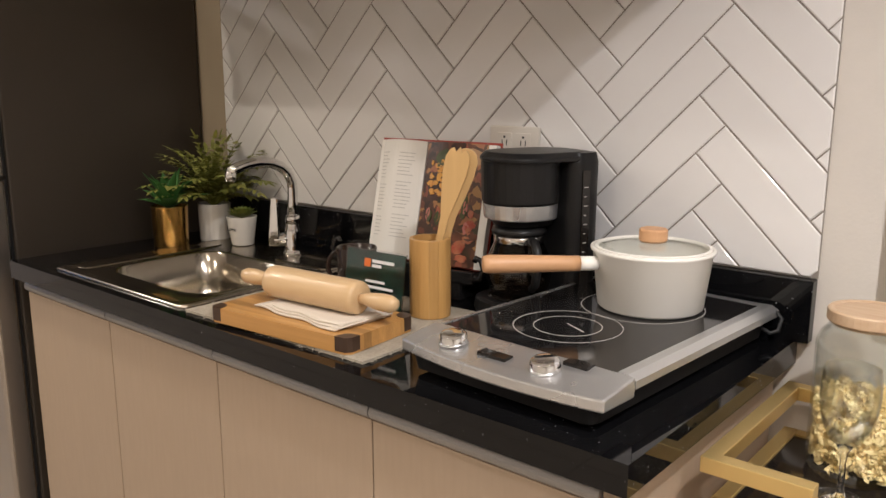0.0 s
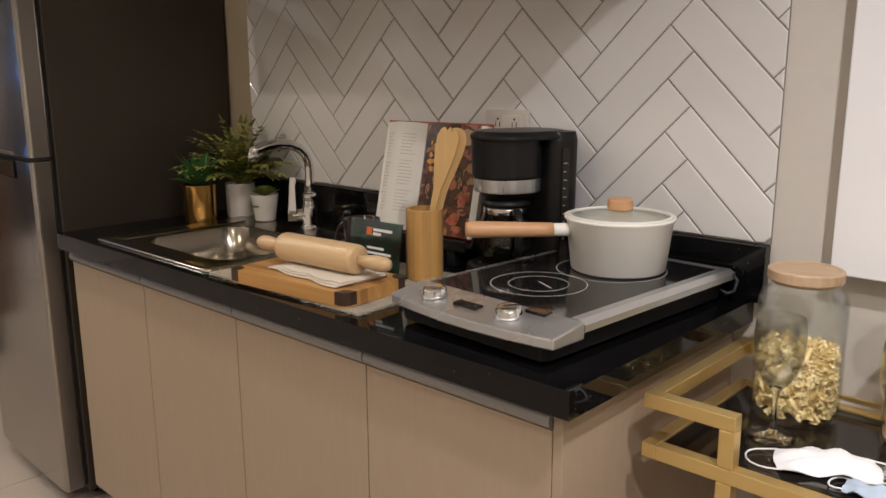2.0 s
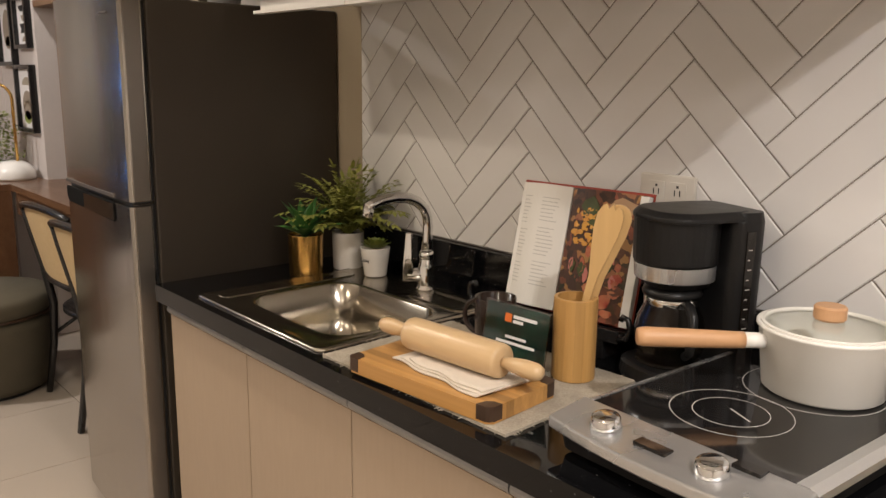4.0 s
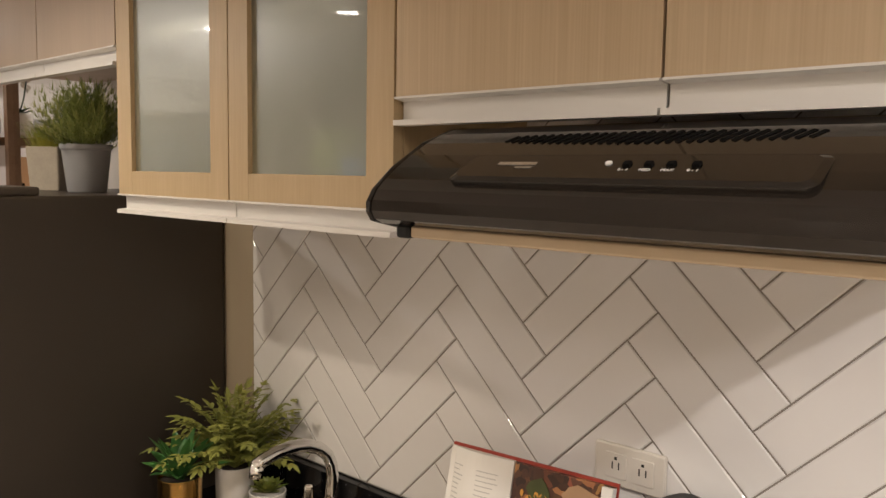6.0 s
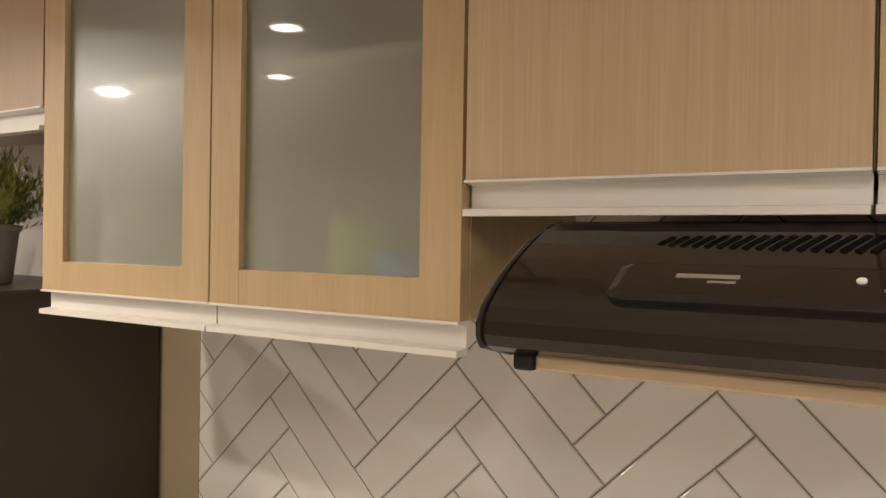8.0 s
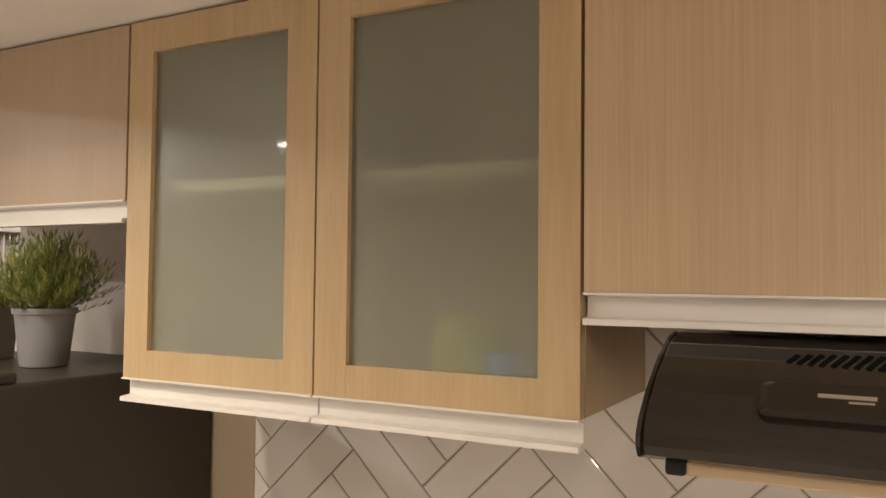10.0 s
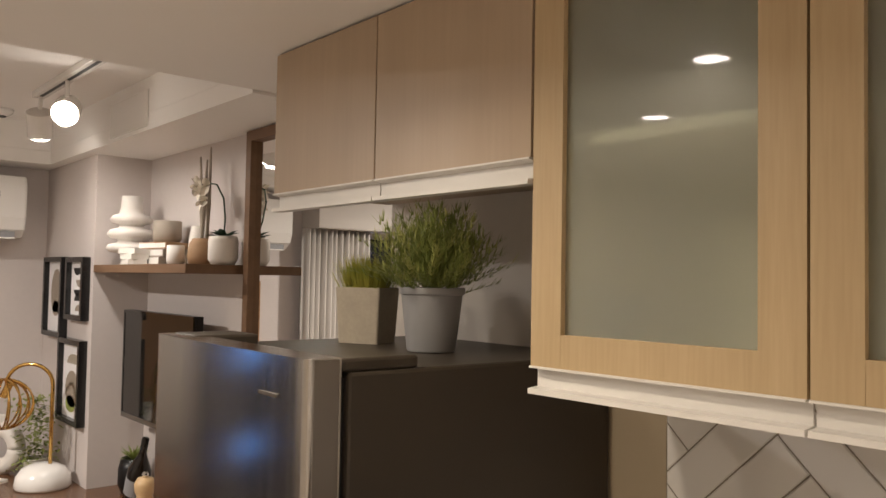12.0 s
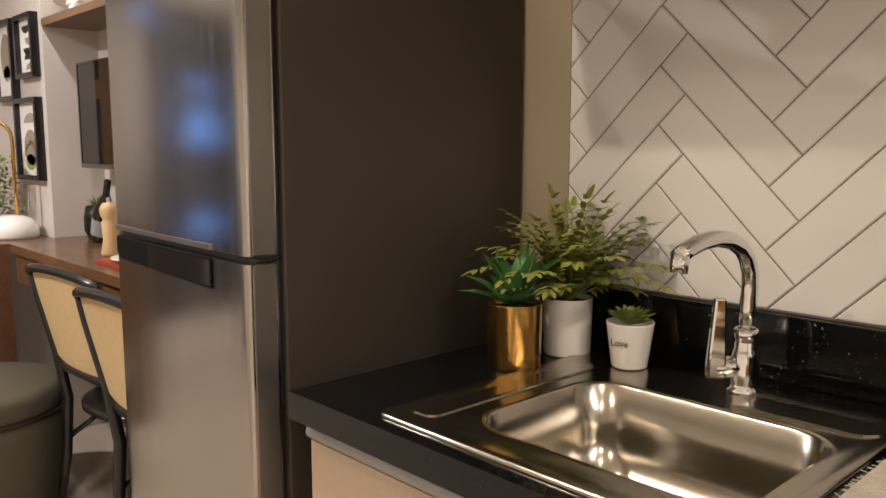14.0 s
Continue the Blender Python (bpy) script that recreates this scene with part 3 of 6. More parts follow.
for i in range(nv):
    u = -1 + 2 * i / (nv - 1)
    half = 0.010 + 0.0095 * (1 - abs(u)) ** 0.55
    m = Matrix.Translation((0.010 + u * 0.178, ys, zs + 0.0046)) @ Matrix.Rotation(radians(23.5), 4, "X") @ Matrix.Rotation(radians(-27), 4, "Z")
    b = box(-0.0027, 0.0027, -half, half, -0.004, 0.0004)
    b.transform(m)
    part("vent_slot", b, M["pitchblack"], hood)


# ---- fridge ----
fr = thing("fridge", (-2.192, -0.655, 0), "tall brushed steel two-door fridge with dark grey sides", "fridge", rz=-2.0)
FW = 0.60
FB = 0.045
part("cabinet_body", box(-FW, 0.0, 0.070, 0.652, 0.04, 1.640), M["fridge_side"], fr, "dark grey painted side", bevel=0.006)
part("gasket", box(-FW + 0.012, -0.012, 0.058, 0.074, 0.06, 1.630), M["rubber"], fr, "black door seal")


def fridge_door(z0, z1, name):
    """A nearly flat front with tightly rounded upright edges."""
    n, r = 28, 0.010
    pts = []
    for i in range(n + 1):
        u = -1 + 2 * i / n
        pts.append((-FW / 2 + (FW / 2 - r) * u, -0.006 * (1 - u * u)))
    left = [(-FW + r - r * math.sin(radians(a)), r - r * math.cos(radians(a))) for a in (75, 60, 45, 30, 15)]
    right = [(-r + r * math.sin(radians(a)), r - r * math.cos(radians(a))) for a in (15, 30, 45, 60, 75)]
    out = [(-FW, 0.058), (-FW, r)] + left + pts + right + [(0.0, r), (0.0, 0.058)]
    ob = part(name, prism(out, "z", z0, z1), M["steel"], fr, "brushed steel door")
    for f in ob.data.polygons:
        f.use_smooth = abs(f.normal.z) < 0.5
    ob.data.set_sharp_from_angle(angle=radians(30))
    return ob


up = fridge_door(1.108, 1.662, "freezer_door")
lo = fridge_door(0.06, 1.094, "lower_door")
part("door_edge", box(-0.004, 0.0018, 0.012, 0.054, 1.110, 1.660), M["satin"], up, "silver door edge strip", bevel=0.001)
part("door_edge", box(-0.004, 0.0018, 0.012, 0.054, 0.062, 1.092), M["satin"], lo, "silver door edge strip", bevel=0.001)
b = prism([(-FW + 0.022, 1.0935), (-0.118, 1.0935), (-0.118, 1.040), (-FW + 0.045, 1.046), (-FW + 0.022, 1.060)], "y", -0.0072, 0.004)
part("handle_recess", b, M["pitchblack"], lo, "black recessed grip", bevel=0.0015)
part("grip_plate", box(-FW + 0.20, -0.122, -0.0078, -0.004, 1.044, 1.090), M["blackgloss"], lo, "glossy black grip plate")
for x0, x1 in ((-FW + 0.022, -FW + 0.13), (-FW + 0.132, -0.200), (-0.198, -0.118)):
    part("grip_strip", box(x0, x1, -0.0080, -0.002, 1.1085, 1.1185), M["satin"], up, "pale plastic grip strip", bevel=0.001)
part("gap_trim", box(-FW + 0.004, 0.0005, 0.012, 0.060, 1.0945, 1.1075), M["rubber"], fr, "black gap between the doors")
part("corner_trim", tube([(0.0, 0.006, 1.101), (0.003, 0.020, 1.099), (0.003, 0.045, 1.099), (0.001, 0.062, 1.104)], 0.0045, 8), M["blackgloss"], fr, "black corner trim", smooth=True)
part("hinge_cover", box(-0.17, -0.004, 0.062, 0.20, 1.6402, 1.660), M["fridge_side"], fr, "grey plastic hinge cover", bevel=0.005)
part("hinge_cover", box(-FW + 0.005, -FW + 0.12, 0.03, 0.16, 1.640, 1.664), M["fridge_side"], fr, "grey plastic hinge cover", bevel=0.005)
part("maker_badge", box(-0.135, -0.075, -0.0062, -0.002, 1.600, 1.605), M["fridge_side"], up, "small dark badge bar")
for x in (-FW + 0.05, -0.05):
    part("foot", lathe([(0, 0), (0.02, 0), (0.018, 0.04), (0, 0.04)], 12, cx=x, cy=0.14), M["rubber"], fr)
    part("foot", lathe([(0, 0), (0.02, 0), (0.018, 0.04), (0, 0.04)], 12, cx=x, cy=0.58), M["rubber"], fr)

# ---- sink ----
sink = thing("sink", (-1.62, -0.34, CT), "stainless steel drop-in sink with drainboard ledge", "sink")
RX0, RX1, RY0, RY1 = -0.295, 0.265, -0.268, 0.250
BX0, BX1, BY0, BY1 = -0.178, 0.218, -0.195, 0.105


def ring_at(x0, x1, y0, y1, r, z):
    return [(x, y, z) for x, y in rounded(x0, x1, y0, y1, r, 7)]


b = loft([ring_at(RX0, RX1, RY0, RY1, 0.02, 0.0005), ring_at(RX0, RX1, RY0, RY1, 0.02, 0.005), ring_at(RX0 + 0.006, RX1 - 0.006, RY0 + 0.006, RY1 - 0.006, 0.02, 0.0075),
          ring_at(RX0 + 0.018, RX1 - 0.018, RY0 + 0.018, RY1 - 0.018, 0.02, 0.0045), ring_at(BX0 - 0.012, BX1 + 0.012, BY0 - 0.012, BY1 + 0.012, 0.075, 0.0045),
          ring_at(BX0 - 0.006, BX1 + 0.006, BY0 - 0.006, BY1 + 0.006, 0.07, 0.0065), ring_at(BX0, BX1, BY0, BY1, 0.065, 0.002),
          ring_at(BX0 + 0.006, BX1 - 0.006, BY0 + 0.006, BY1 - 0.006, 0.06, -0.08), ring_at(BX0 + 0.018, BX1 - 0.018, BY0 + 0.018, BY1 - 0.018, 0.055, -0.135),
          ring_at(BX0 + 0.05, BX1 - 0.05, BY0 + 0.05, BY1 - 0.05, 0.05, -0.150)], cap0=False)
part("basin", b, M["inox"], sink, smooth=True)
b = loft([[(x, y, 0.0046) for x, y in rounded(0.03, 0.245, 0.135, 0.225, 0.03)], [(x, y, 0.0072) for x, y in rounded(0.034, 0.241, 0.139, 0.221, 0.028)],
          [(x, y, 0.005) for x, y in rounded(0.046, 0.229, 0.151, 0.209, 0.02)]])
part("soap_ledge", b, M["inox"], sink, "pressed steel ledge")
b = loft([[(x, y, 0.0046) for x, y in rounded(-0.275, -0.215, -0.23, 0.17, 0.02)], [(x, y, 0.0068) for x, y in rounded(-0.272, -0.218, -0.227, 0.167, 0.02)],
          [(x, y, 0.0052) for x, y in rounded(-0.262, -0.228, -0.217, 0.157, 0.015)]])
part("side_ledge", b, M["inox"], sink, "pressed steel ledge")
part("drain", lathe([(0, -0.148), (0.012, -0.148), (0.03, -0.146), (0.038, -0.1475), (0.04, -0.1495), (0, -0.1495)], 24, cx=0.02, cy=-0.045), M["chrome"], sink, "chrome drain", smooth=True)

# ---- tap ----
tap = thing("tap", (-1.597, -0.122, CT + 0.006), "tall chrome kitchen mixer tap with curved spout", "tap", rz=28)
part("base", lathe([(0, 0), (0.027, 0), (0.027, 0.004), (0.0225, 0.007), (0.0215, 0.012), (0.0215, 0.058), (0.0200, 0.064), (0.0178, 0.070), (0.0172, 0.094), (0.0155, 0.100), (0, 0.100)], 32), M["chrome"], tap, smooth=True)
pts = [(0, 0, 0.095), (0.001, 0.001, 0.13), (0.002, 0.002, 0.165), (0.001, 0.000, 0.190), (-0.004, -0.006, 0.213), (-0.013, -0.019, 0.231), (-0.027, -0.038, 0.243), (-0.044, -0.062, 0.247), (-0.061, -0.087, 0.243), (-0.075, -0.108, 0.234), (-0.082, -0.119, 0.226)]
pts = [(x * 1.22, y * 1.22, z) for x, y, z in pts]
part("spout", tube(pts, 0.0125, 16, radii=[0.0145, 0.0135, 0.013, 0.013, 0.0133, 0.0136, 0.0138, 0.0138, 0.0136, 0.0134, 0.0132]), M["chrome"], tap, smooth=True)
part("nozzle", tube([(-0.097, -0.140, 0.232), (-0.099, -0.143, 0.204)], 0.0135, 16), M["chrome"], tap, smooth=True)
part("collar", lathe([(0.012, 0.078), (0.0192, 0.080), (0.0192, 0.098), (0.0145, 0.102)], 24, closed=True), M["chrome"], tap, smooth=True)
part("lever_joint", tube([(0.0, 0.0, 0.040), (-0.024, -0.008, 0.038), (-0.044, -0.014, 0.036), (-0.050, -0.016, 0.036)], 0.017, 18, radii=[0.0165, 0.0175, 0.0175, 0.012]), M["chrome"], tap, smooth=True)
lev = loft([[(-0.060, -0.026, z), (-0.050, -0.036, z), (-0.026, -0.020, z), (-0.036, -0.010, z)] for z in (0.022, 0.045)] +
           [[(-0.053, -0.022, 0.150), (-0.045, -0.029, 0.150), (-0.030, -0.019, 0.150), (-0.038, -0.012, 0.150)]])
lev.transform(Matrix.Translation((-0.043, -0.023, 0)) @ Matrix.Rotation(radians(-22), 4, "Z") @ Matrix.Translation((0.043, 0.023, 0)))
part("lever", lev, M["chrome"], tap, "flat chrome lever", smooth=False, bevel=0.004)

# ---- plants ----
def blade(bm, base, direction, length, width, droop=0.3, fold=0.15, n=4):
    """A pointed leaf that bends down along its length."""
    d = Vector(direction).normalized()
    side = d.cross(Vector((0, 0, 1)))
    side = side.normalized() if side.length > 1e-3 else Vector((1, 0, 0))
    p, rows = Vector(base), []
    for i in range(n + 1):
        t = i / n
        w = width * (math.sin(math.pi * min(1, 0.18 + 0.82 * t)) ** 0.8 if t < 1 else 0)
        up = side.cross(d).normalized()
        rows.append((p - side * w / 2 + up * fold * w, p.copy(), p + side * w / 2 + up * fold * w))
        d = (d - Vector((0, 0, droop / n))).normalized()
        p = p + d * (length / n)
    vs = [[bm.verts.new(q) for q in r] for r in rows]
    for a, b in zip(vs, vs[1:]):
        bm.faces.new((a[0], a[1], b[1], b[0]))
        bm.faces.new((a[1], a[2], b[2], b[1]))


def polar(az, el):
    return Vector((math.cos(az) * math.cos(el), math.sin(az) * math.cos(el), math.sin(el)))


def pot_shell(r0, r1, h, lip=0.003, wall=0.004):
    return [(0, 0), (r0 - 0.003, 0), (r0, 0.003), (r1 - 0.001, h - lip), (r1, h), (r1 - wall, h), (r0 - wall, h * 0.55), (0, h * 0.55)]


def soil_disc(r, z):
    return lathe([(0, z), (r * 0.5, z + 0.003), (r, z), (r, z - 0.004), (0, z - 0.004)], 20)


# agave-like succulent in a brass pot
p = thing("potted_succulent", (-1.955, -0.262, CT), "green artificial succulent in a shiny brass pot", "plant")
part("pot", lathe(pot_shell(0.047, 0.050, 0.115), 40), M["gold"], p, "shiny brass pot", smooth=True, bevel=0.001)
part("soil", soil_disc(0.046, 0.104), M["soil"], p)
bm = bmesh.new()
for k in range(26):
    el = radians(random.uniform(14, 82))
    blade(bm, (0, 0, 0.105), polar(k * 2.4, el), random.uniform(0.085, 0.130), random.uniform(0.024, 0.034), 0.30, 0.22)
part("leaves", bm, M["leaf_a"], p, smooth=True)

# fern in a marbled pot
p = thing("potted_fern", (-1.945, -0.125, CT), "bushy yellow-green artificial fern in a white marbled pot", "plant")
part("pot", lathe(pot_shell(0.044, 0.047, 0.108), 40), M["whitepot"], p, "white marbled ceramic pot", smooth=True, bevel=0.001)
part("soil", soil_disc(0.043, 0.098), M["soil"], p)
bm, st = bmesh.new(), bmesh.new()
for k in range(78):
    az, el = k * 2.39996 + random.uniform(-0.2, 0.2), radians(random.uniform(22, 84))
    L = random.uniform(0.11, 0.215)
    d, q = (polar(az, el) + Vector((0.05, -0.03, 0.25))).normalized(), Vector((0, 0, 0.098))
    pts = [q.copy()]
    for i in range(11):
        t = i / 10
        d = (d - Vector((0, 0, 0.16 * t))).normalized()
        q = q + d * L / 11
        q.y = min(q.y, 0.112)
        q.x = max(q.x, -0.17)
        pts.append(q.copy())
        if i < 3:
            continue
        sd = d.cross(Vector((0, 0, 1))).normalized()
        for s in (-1, 1):
            blade(bm, q, (sd * s * 0.9 + d * 0.8 + Vector((0, 0, random.uniform(-0.2, 0.3)))), random.uniform(0.024, 0.040) * (1.15 - 0.4 * t), 0.0115, 0.5, 0.1, 3)
    blade(bm, q, d, 0.035, 0.012, 0.3, 0.1, 3)
    tube(pts[::2], 0.0011, 4, st)
part("fronds", bm, M["leaf_b"], p)
part("stalk_tangle", st, M["leaf_b"], p)

# rosette in a small lettered pot
p = thing("potted_rosette", (-1.800, -0.135, CT + 0.006), "small green rosette succulent in a white lettered pot", "plant")
part("pot", lathe(pot_shell(0.031, 0.042, 0.080), 36), M["whitepot"], p, "small white tapered pot", smooth=True, bevel=0.001)
words("lettering", "Love", 0.017, Matrix.Rotation(radians(8), 4, "Z") @ Matrix.Translation((0.0, -0.0405, 0.048)) @ Matrix.Rotation(radians(97), 4, "X"), M["ink"], p, "dark painted word")
bm = bmesh.new()
for k in range(54):
    t = k / 53
    blade(bm, (0, 0, 0.074), polar(k * 2.4, radians(8 + 74 * t)), 0.052 - 0.026 * t, 0.020 - 0.006 * t, -0.3, 0.25, 3)
part("leaves", bm, M["leaf_c"], p, smooth=True)

# plants on the fridge
p = thing("potted_bush", (-2.400, -0.255, 1.6405), "feathery green artificial bush in a round grey planter", "plant")
part("pot", lathe([(0, 0), (0.044, 0), (0.047, 0.004), (0.059, 0.108), (0.063, 0.109), (0.064, 0.122), (0.059, 0.122), (0.050, 0.08), (0, 0.08)], 40), M["greypot"], p, "round grey planter", smooth=True, bevel=0.001)
bm = bmesh.new()
tips = bmesh.new()
for k in range(300):
    az, el = k * 2.39996, radians(random.uniform(14, 88))
    L = random.uniform(0.10, 0.165) * (0.85 + 0.25 * math.sin(el))
    d, q = (polar(az, el) + Vector((0.16, -0.06, 0.22))).normalized(), Vector((random.uniform(-0.03, 0.03), random.uniform(-0.03, 0.03), 0.10))
    for i in range(9):
        q = q + d * L / 9
        d = (d + Vector((random.uniform(-0.12, 0.12), random.uniform(-0.12, 0.12), -0.02))).normalized()
        if i > 1:
            for s in range(5):
                blade(tips if k % 3 == 0 and i > 4 else bm, q, d + polar(random.uniform(0, 6.28), random.uniform(-0.3, 1.0)) * 0.7, random.uniform(0.018, 0.032), 0.0052, 0.1, 0.0, 1)
part("foliage_tip", tips, M["leaf_tip"], p, "pale yellow-green leaf tips")
part("foliage", bm, M["leaf_d"], p)
p = thing("potted_grass", (-2.640, -0.235, 1.6405), "yellow-tipped artificial grass in a square sandy planter", "plant", rz=28)
bm = loft([[(x, y, 0) for x, y in rounded(-0.046, 0.046, -0.046, 0.046, 0.004, 2)], [(x, y, 0.118) for x, y in rounded(-0.052, 0.052, -0.052, 0.052, 0.004, 2)],
           [(x, y, 0.118) for x, y in rounded(-0.046, 0.046, -0.046, 0.046, 0.003, 2)], [(x, y, 0.10) for x, y in rounded(-0.044, 0.044, -0.044, 0.044, 0.003, 2)]])
part("pot", bm, M["concrete"], p, "square sandy planter")
bm = bmesh.new()
for k in range(420):
    x, y = random.uniform(-0.042, 0.042), random.uniform(-0.042, 0.042)
    blade(bm, (x, y, 0.098), (x * 9 + random.uniform(-0.2, 0.2), y * 9 + random.uniform(-0.2, 0.2), 1), random.uniform(0.06, 0.105), 0.0038, 0.2, 0.0, 2)
part("grass_blades", bm, M["grass_tip"], p)

# ---- things on the worktop ----
mat_ = thing("woven_mat", (-1.095, -0.430, CT + 0.0005), "beige woven jute place mat with frayed edges", "mat", rz=1.5)
bm = bmesh.new()
nx, ny = 40, 26
grid = [[bm.verts.new((-0.245 + 0.49 * i / nx, -0.175 + 0.35 * j / ny, 0.005 + 0.0012 * noise.noise((i * 0.4, j * 0.4, 3)))) for j in range(ny + 1)] for i in range(nx + 1)]
for i in range(nx):
    for j in range(ny):
        bm.faces.new((grid[i][j], grid[i + 1][j], grid[i + 1][j + 1], grid[i][j + 1]))
r = bmesh.ops.extrude_face_region(bm, geom=bm.faces[:])
for v in r["geom"]:
    if isinstance(v, bmesh.types.BMVert):
        v.co.z = 0.0
part("weave", bm, M["jute"], mat_)
bm = bmesh.new()
for k in range(230):
    s = random.choice((0, 1, 2, 3))
    u = random.uniform(-1, 1)
    x, y, a = ((u * 0.245, -0.174, -90), (u * 0.245, 0.174, 90), (0.244, u * 0.175, 0), (-0.244, u * 0.175, 180))[s]
    a = radians(a + random.uniform(-45, 45))
    L = random.uniform(0.004, 0.012)
    tube([(x, y, 0.003), (x + L * math.cos(a), y + L * math.sin(a), random.uniform(0.001, 0.005))], 0.0007, 4, bm)
tagged(part("fringe", bm, M["jute"], mat_), kind="stuff")

bd = thing("cutting_board", (-1.062, -0.523, CT + 0.0065), "bamboo cutting board of glued strips with dark corners", "cutting board", rz=4.9)
BL, BD, NS = 0.174, 0.089, 9
for k in range(NS):
    y0, y1 = -BD + 2 * BD * k / NS, -BD + 2 * BD * (k + 1) / NS
    e = 0.010 if k in (0, NS - 1) else 0.0
    e0, e1 = (e, 0.0) if k == 0 else (0.0, e)
    strip = [(-BL + e0, y0), (BL - e0, y0), (BL, y0 + e0) if e0 else (BL, y0 + 1e-4), (BL, y1 - e1) if e1 else (BL, y1 - 1e-4), (BL - e1, y1), (-BL + e1, y1), (-BL, y1 - e1) if e1 else (-BL, y1 - 1e-4), (-BL, y0 + e0) if e0 else (-BL, y0 + 1e-4)]
    part("strip", prism(strip, "z", 0.0, 0.0285), M["plank"], bd, bevel=0.0012)
for sx, sy in ((-1, -1), (1, -1), (1, 1), (-1, 1)):
    c = [(BL + 0.0006, 0.060), (BL + 0.0006, 0.079), (BL - 0.004, 0.0865), (BL - 0.010, BD + 0.0006), (BL - 0.030, BD + 0.0006), (BL - 0.026, 0.070), (BL - 0.016, 0.062)]
    part("corner_inlay", prism([(sx * x, sy * y) for x, y in c], "z", 0.004, 0.0292), M["darkwood"], bd, "dark wooden corner")
tw = thing("towel", (-1.040, -0.515, CT + 0.0362), "folded cream cotton kitchen towel on the board", "towel", rz=-3)
bm = bmesh.new()
for lay, (w, d, z) in enumerate(((0.235, 0.13, 0.0), (0.225, 0.122, 0.0035), (0.20, 0.115, 0.007))):
    g = [[(-w / 2 + w * i / 16 + 0.010 * lay, -d / 2 + d * j / 8 + 0.004 * math.sin(i * 0.8 + lay), z + 0.0022 + 0.0014 * noise.noise((i * 0.35, j * 0.35, lay * 7))) for j in range(9)] for i in range(17)]
    topv = [[bm.verts.new((x, y, zz + 0.0012)) for x, y, zz in r_] for r_ in g]
    lowv = [[bm.verts.new((x, y, zz - 0.0018)) for x, y, zz in r_] for r_ in g]
    for i in range(16):
        for j in range(8):
            bm.faces.new((topv[i][j], topv[i + 1][j], topv[i + 1][j + 1], topv[i][j + 1]))
            bm.faces.new((lowv[i][j], lowv[i][j + 1], lowv[i + 1][j + 1], lowv[i + 1][j]))
    for i in range(16):
        bm.faces.new((topv[i][0], lowv[i][0], lowv[i + 1][0], topv[i + 1][0]))
        bm.faces.new((topv[i][8], topv[i + 1][8], lowv[i + 1][8], lowv[i][8]))
    for j in range(8):
        bm.faces.new((topv[0][j], topv[0][j + 1], lowv[0][j + 1], lowv[0][j]))
        bm.faces.new((topv[16][j], lowv[16][j], lowv[16][j + 1], topv[16][j + 1]))
part("cloth", bm, M["cloth"], tw, smooth=True)
pin = thing("rolling_pin", (-1.048, -0.522, CT + 0.0785), "pale beech rolling pin with turned handles", "rolling pin", rz=4.6)
bm = lathe([(0, -0.112), (0.024, -0.112), (0.0285, -0.110), (0.0302, -0.105), (0.0305, -0.09), (0.0305, 0.09), (0.0302, 0.105), (0.0285, 0.110), (0.024, 0.112), (0, 0.112)], 32)
bm.transform(Matrix.Rotation(radians(90), 4, "Y"))
part("roller", bm, M["beech"], pin, smooth=True)
for s in (-1, 1):
    bm = lathe([(0, 0.1122), (0.009, 0.1122), (0.010, 0.120), (0.0130, 0.136), (0.0155, 0.158), (0.0150, 0.180), (0.011, 0.190), (0, 0.194)], 24)
    bm.transform(Matrix.Rotation(radians(90 * s), 4, "Y"))
    part("handle", bm, M["beech"], pin, smooth=True)

ho = thing("utensil_holder", (-0.942, -0.322, CT + 0.0065), "round bamboo utensil holder", "utensil holder")
part("base_disc", lathe([(0, 0.001), (0.0335, 0.001), (0.0335, 0.008), (0, 0.008)], 32), M["bamboo"], ho)
for k in range(14):
    a0, a1 = 2 * math.pi * k / 14, 2 * math.pi * (k + 1) / 14 - 0.006
    ang = [a0 + (a1 - a0) * i / 4 for i in range(5)]
    ring = [(0.040 * math.cos(a), 0.040 * math.sin(a)) for a in ang] + [(0.034 * math.cos(a), 0.034 * math.sin(a)) for a in ang[::-1]]
    inner = [(x * 0.985, y * 0.985) for x, y in ring]
    part("stave", loft([[(x, y, 0.0) for x, y in inner], [(x, y, 0.002) for x, y in ring], [(x, y, 0.150) for x, y in ring], [(x, y, 0.152) for x, y in inner]]), M["stave"], ho)


def spatula(x, y, lean, az, length, wide, teeth):
    u = thing("wooden_spatula", (x, y, CT + 0.015), "pale wooden cooking spatula standing in a holder", "spatula", "wooden spatulas", rz=az)
    half = [(0.0055, 0.0), (0.0062, length * 0.35), (0.0085, length * 0.58), (wide * 0.72, length * 0.72), (wide * 0.98, length * 0.84), (wide, length * 0.93)]
    tip = []
    for i in range(1, 8):
        v = 1 - 2 * i / 8
        tip.append((wide * v, length * (0.93 + 0.07 * math.sqrt(max(0.0, 1 - v * v))) - (0.010 if teeth and i in (3, 5) else 0.0)))
    b = prism(half + tip + [(-a, c_) for a, c_ in half[::-1]], "y", -0.0032, 0.0032)
    b.transform(Matrix.Rotation(radians(lean), 4, "Y"))
    part("blade_and_handle", b, M["spoonwood"], u, bevel=0.0012)


spatula(-0.958, -0.322, 13, 22, 0.325, 0.024, True)
spatula(-0.955, -0.312, 14, 30, 0.322, 0.023, False)

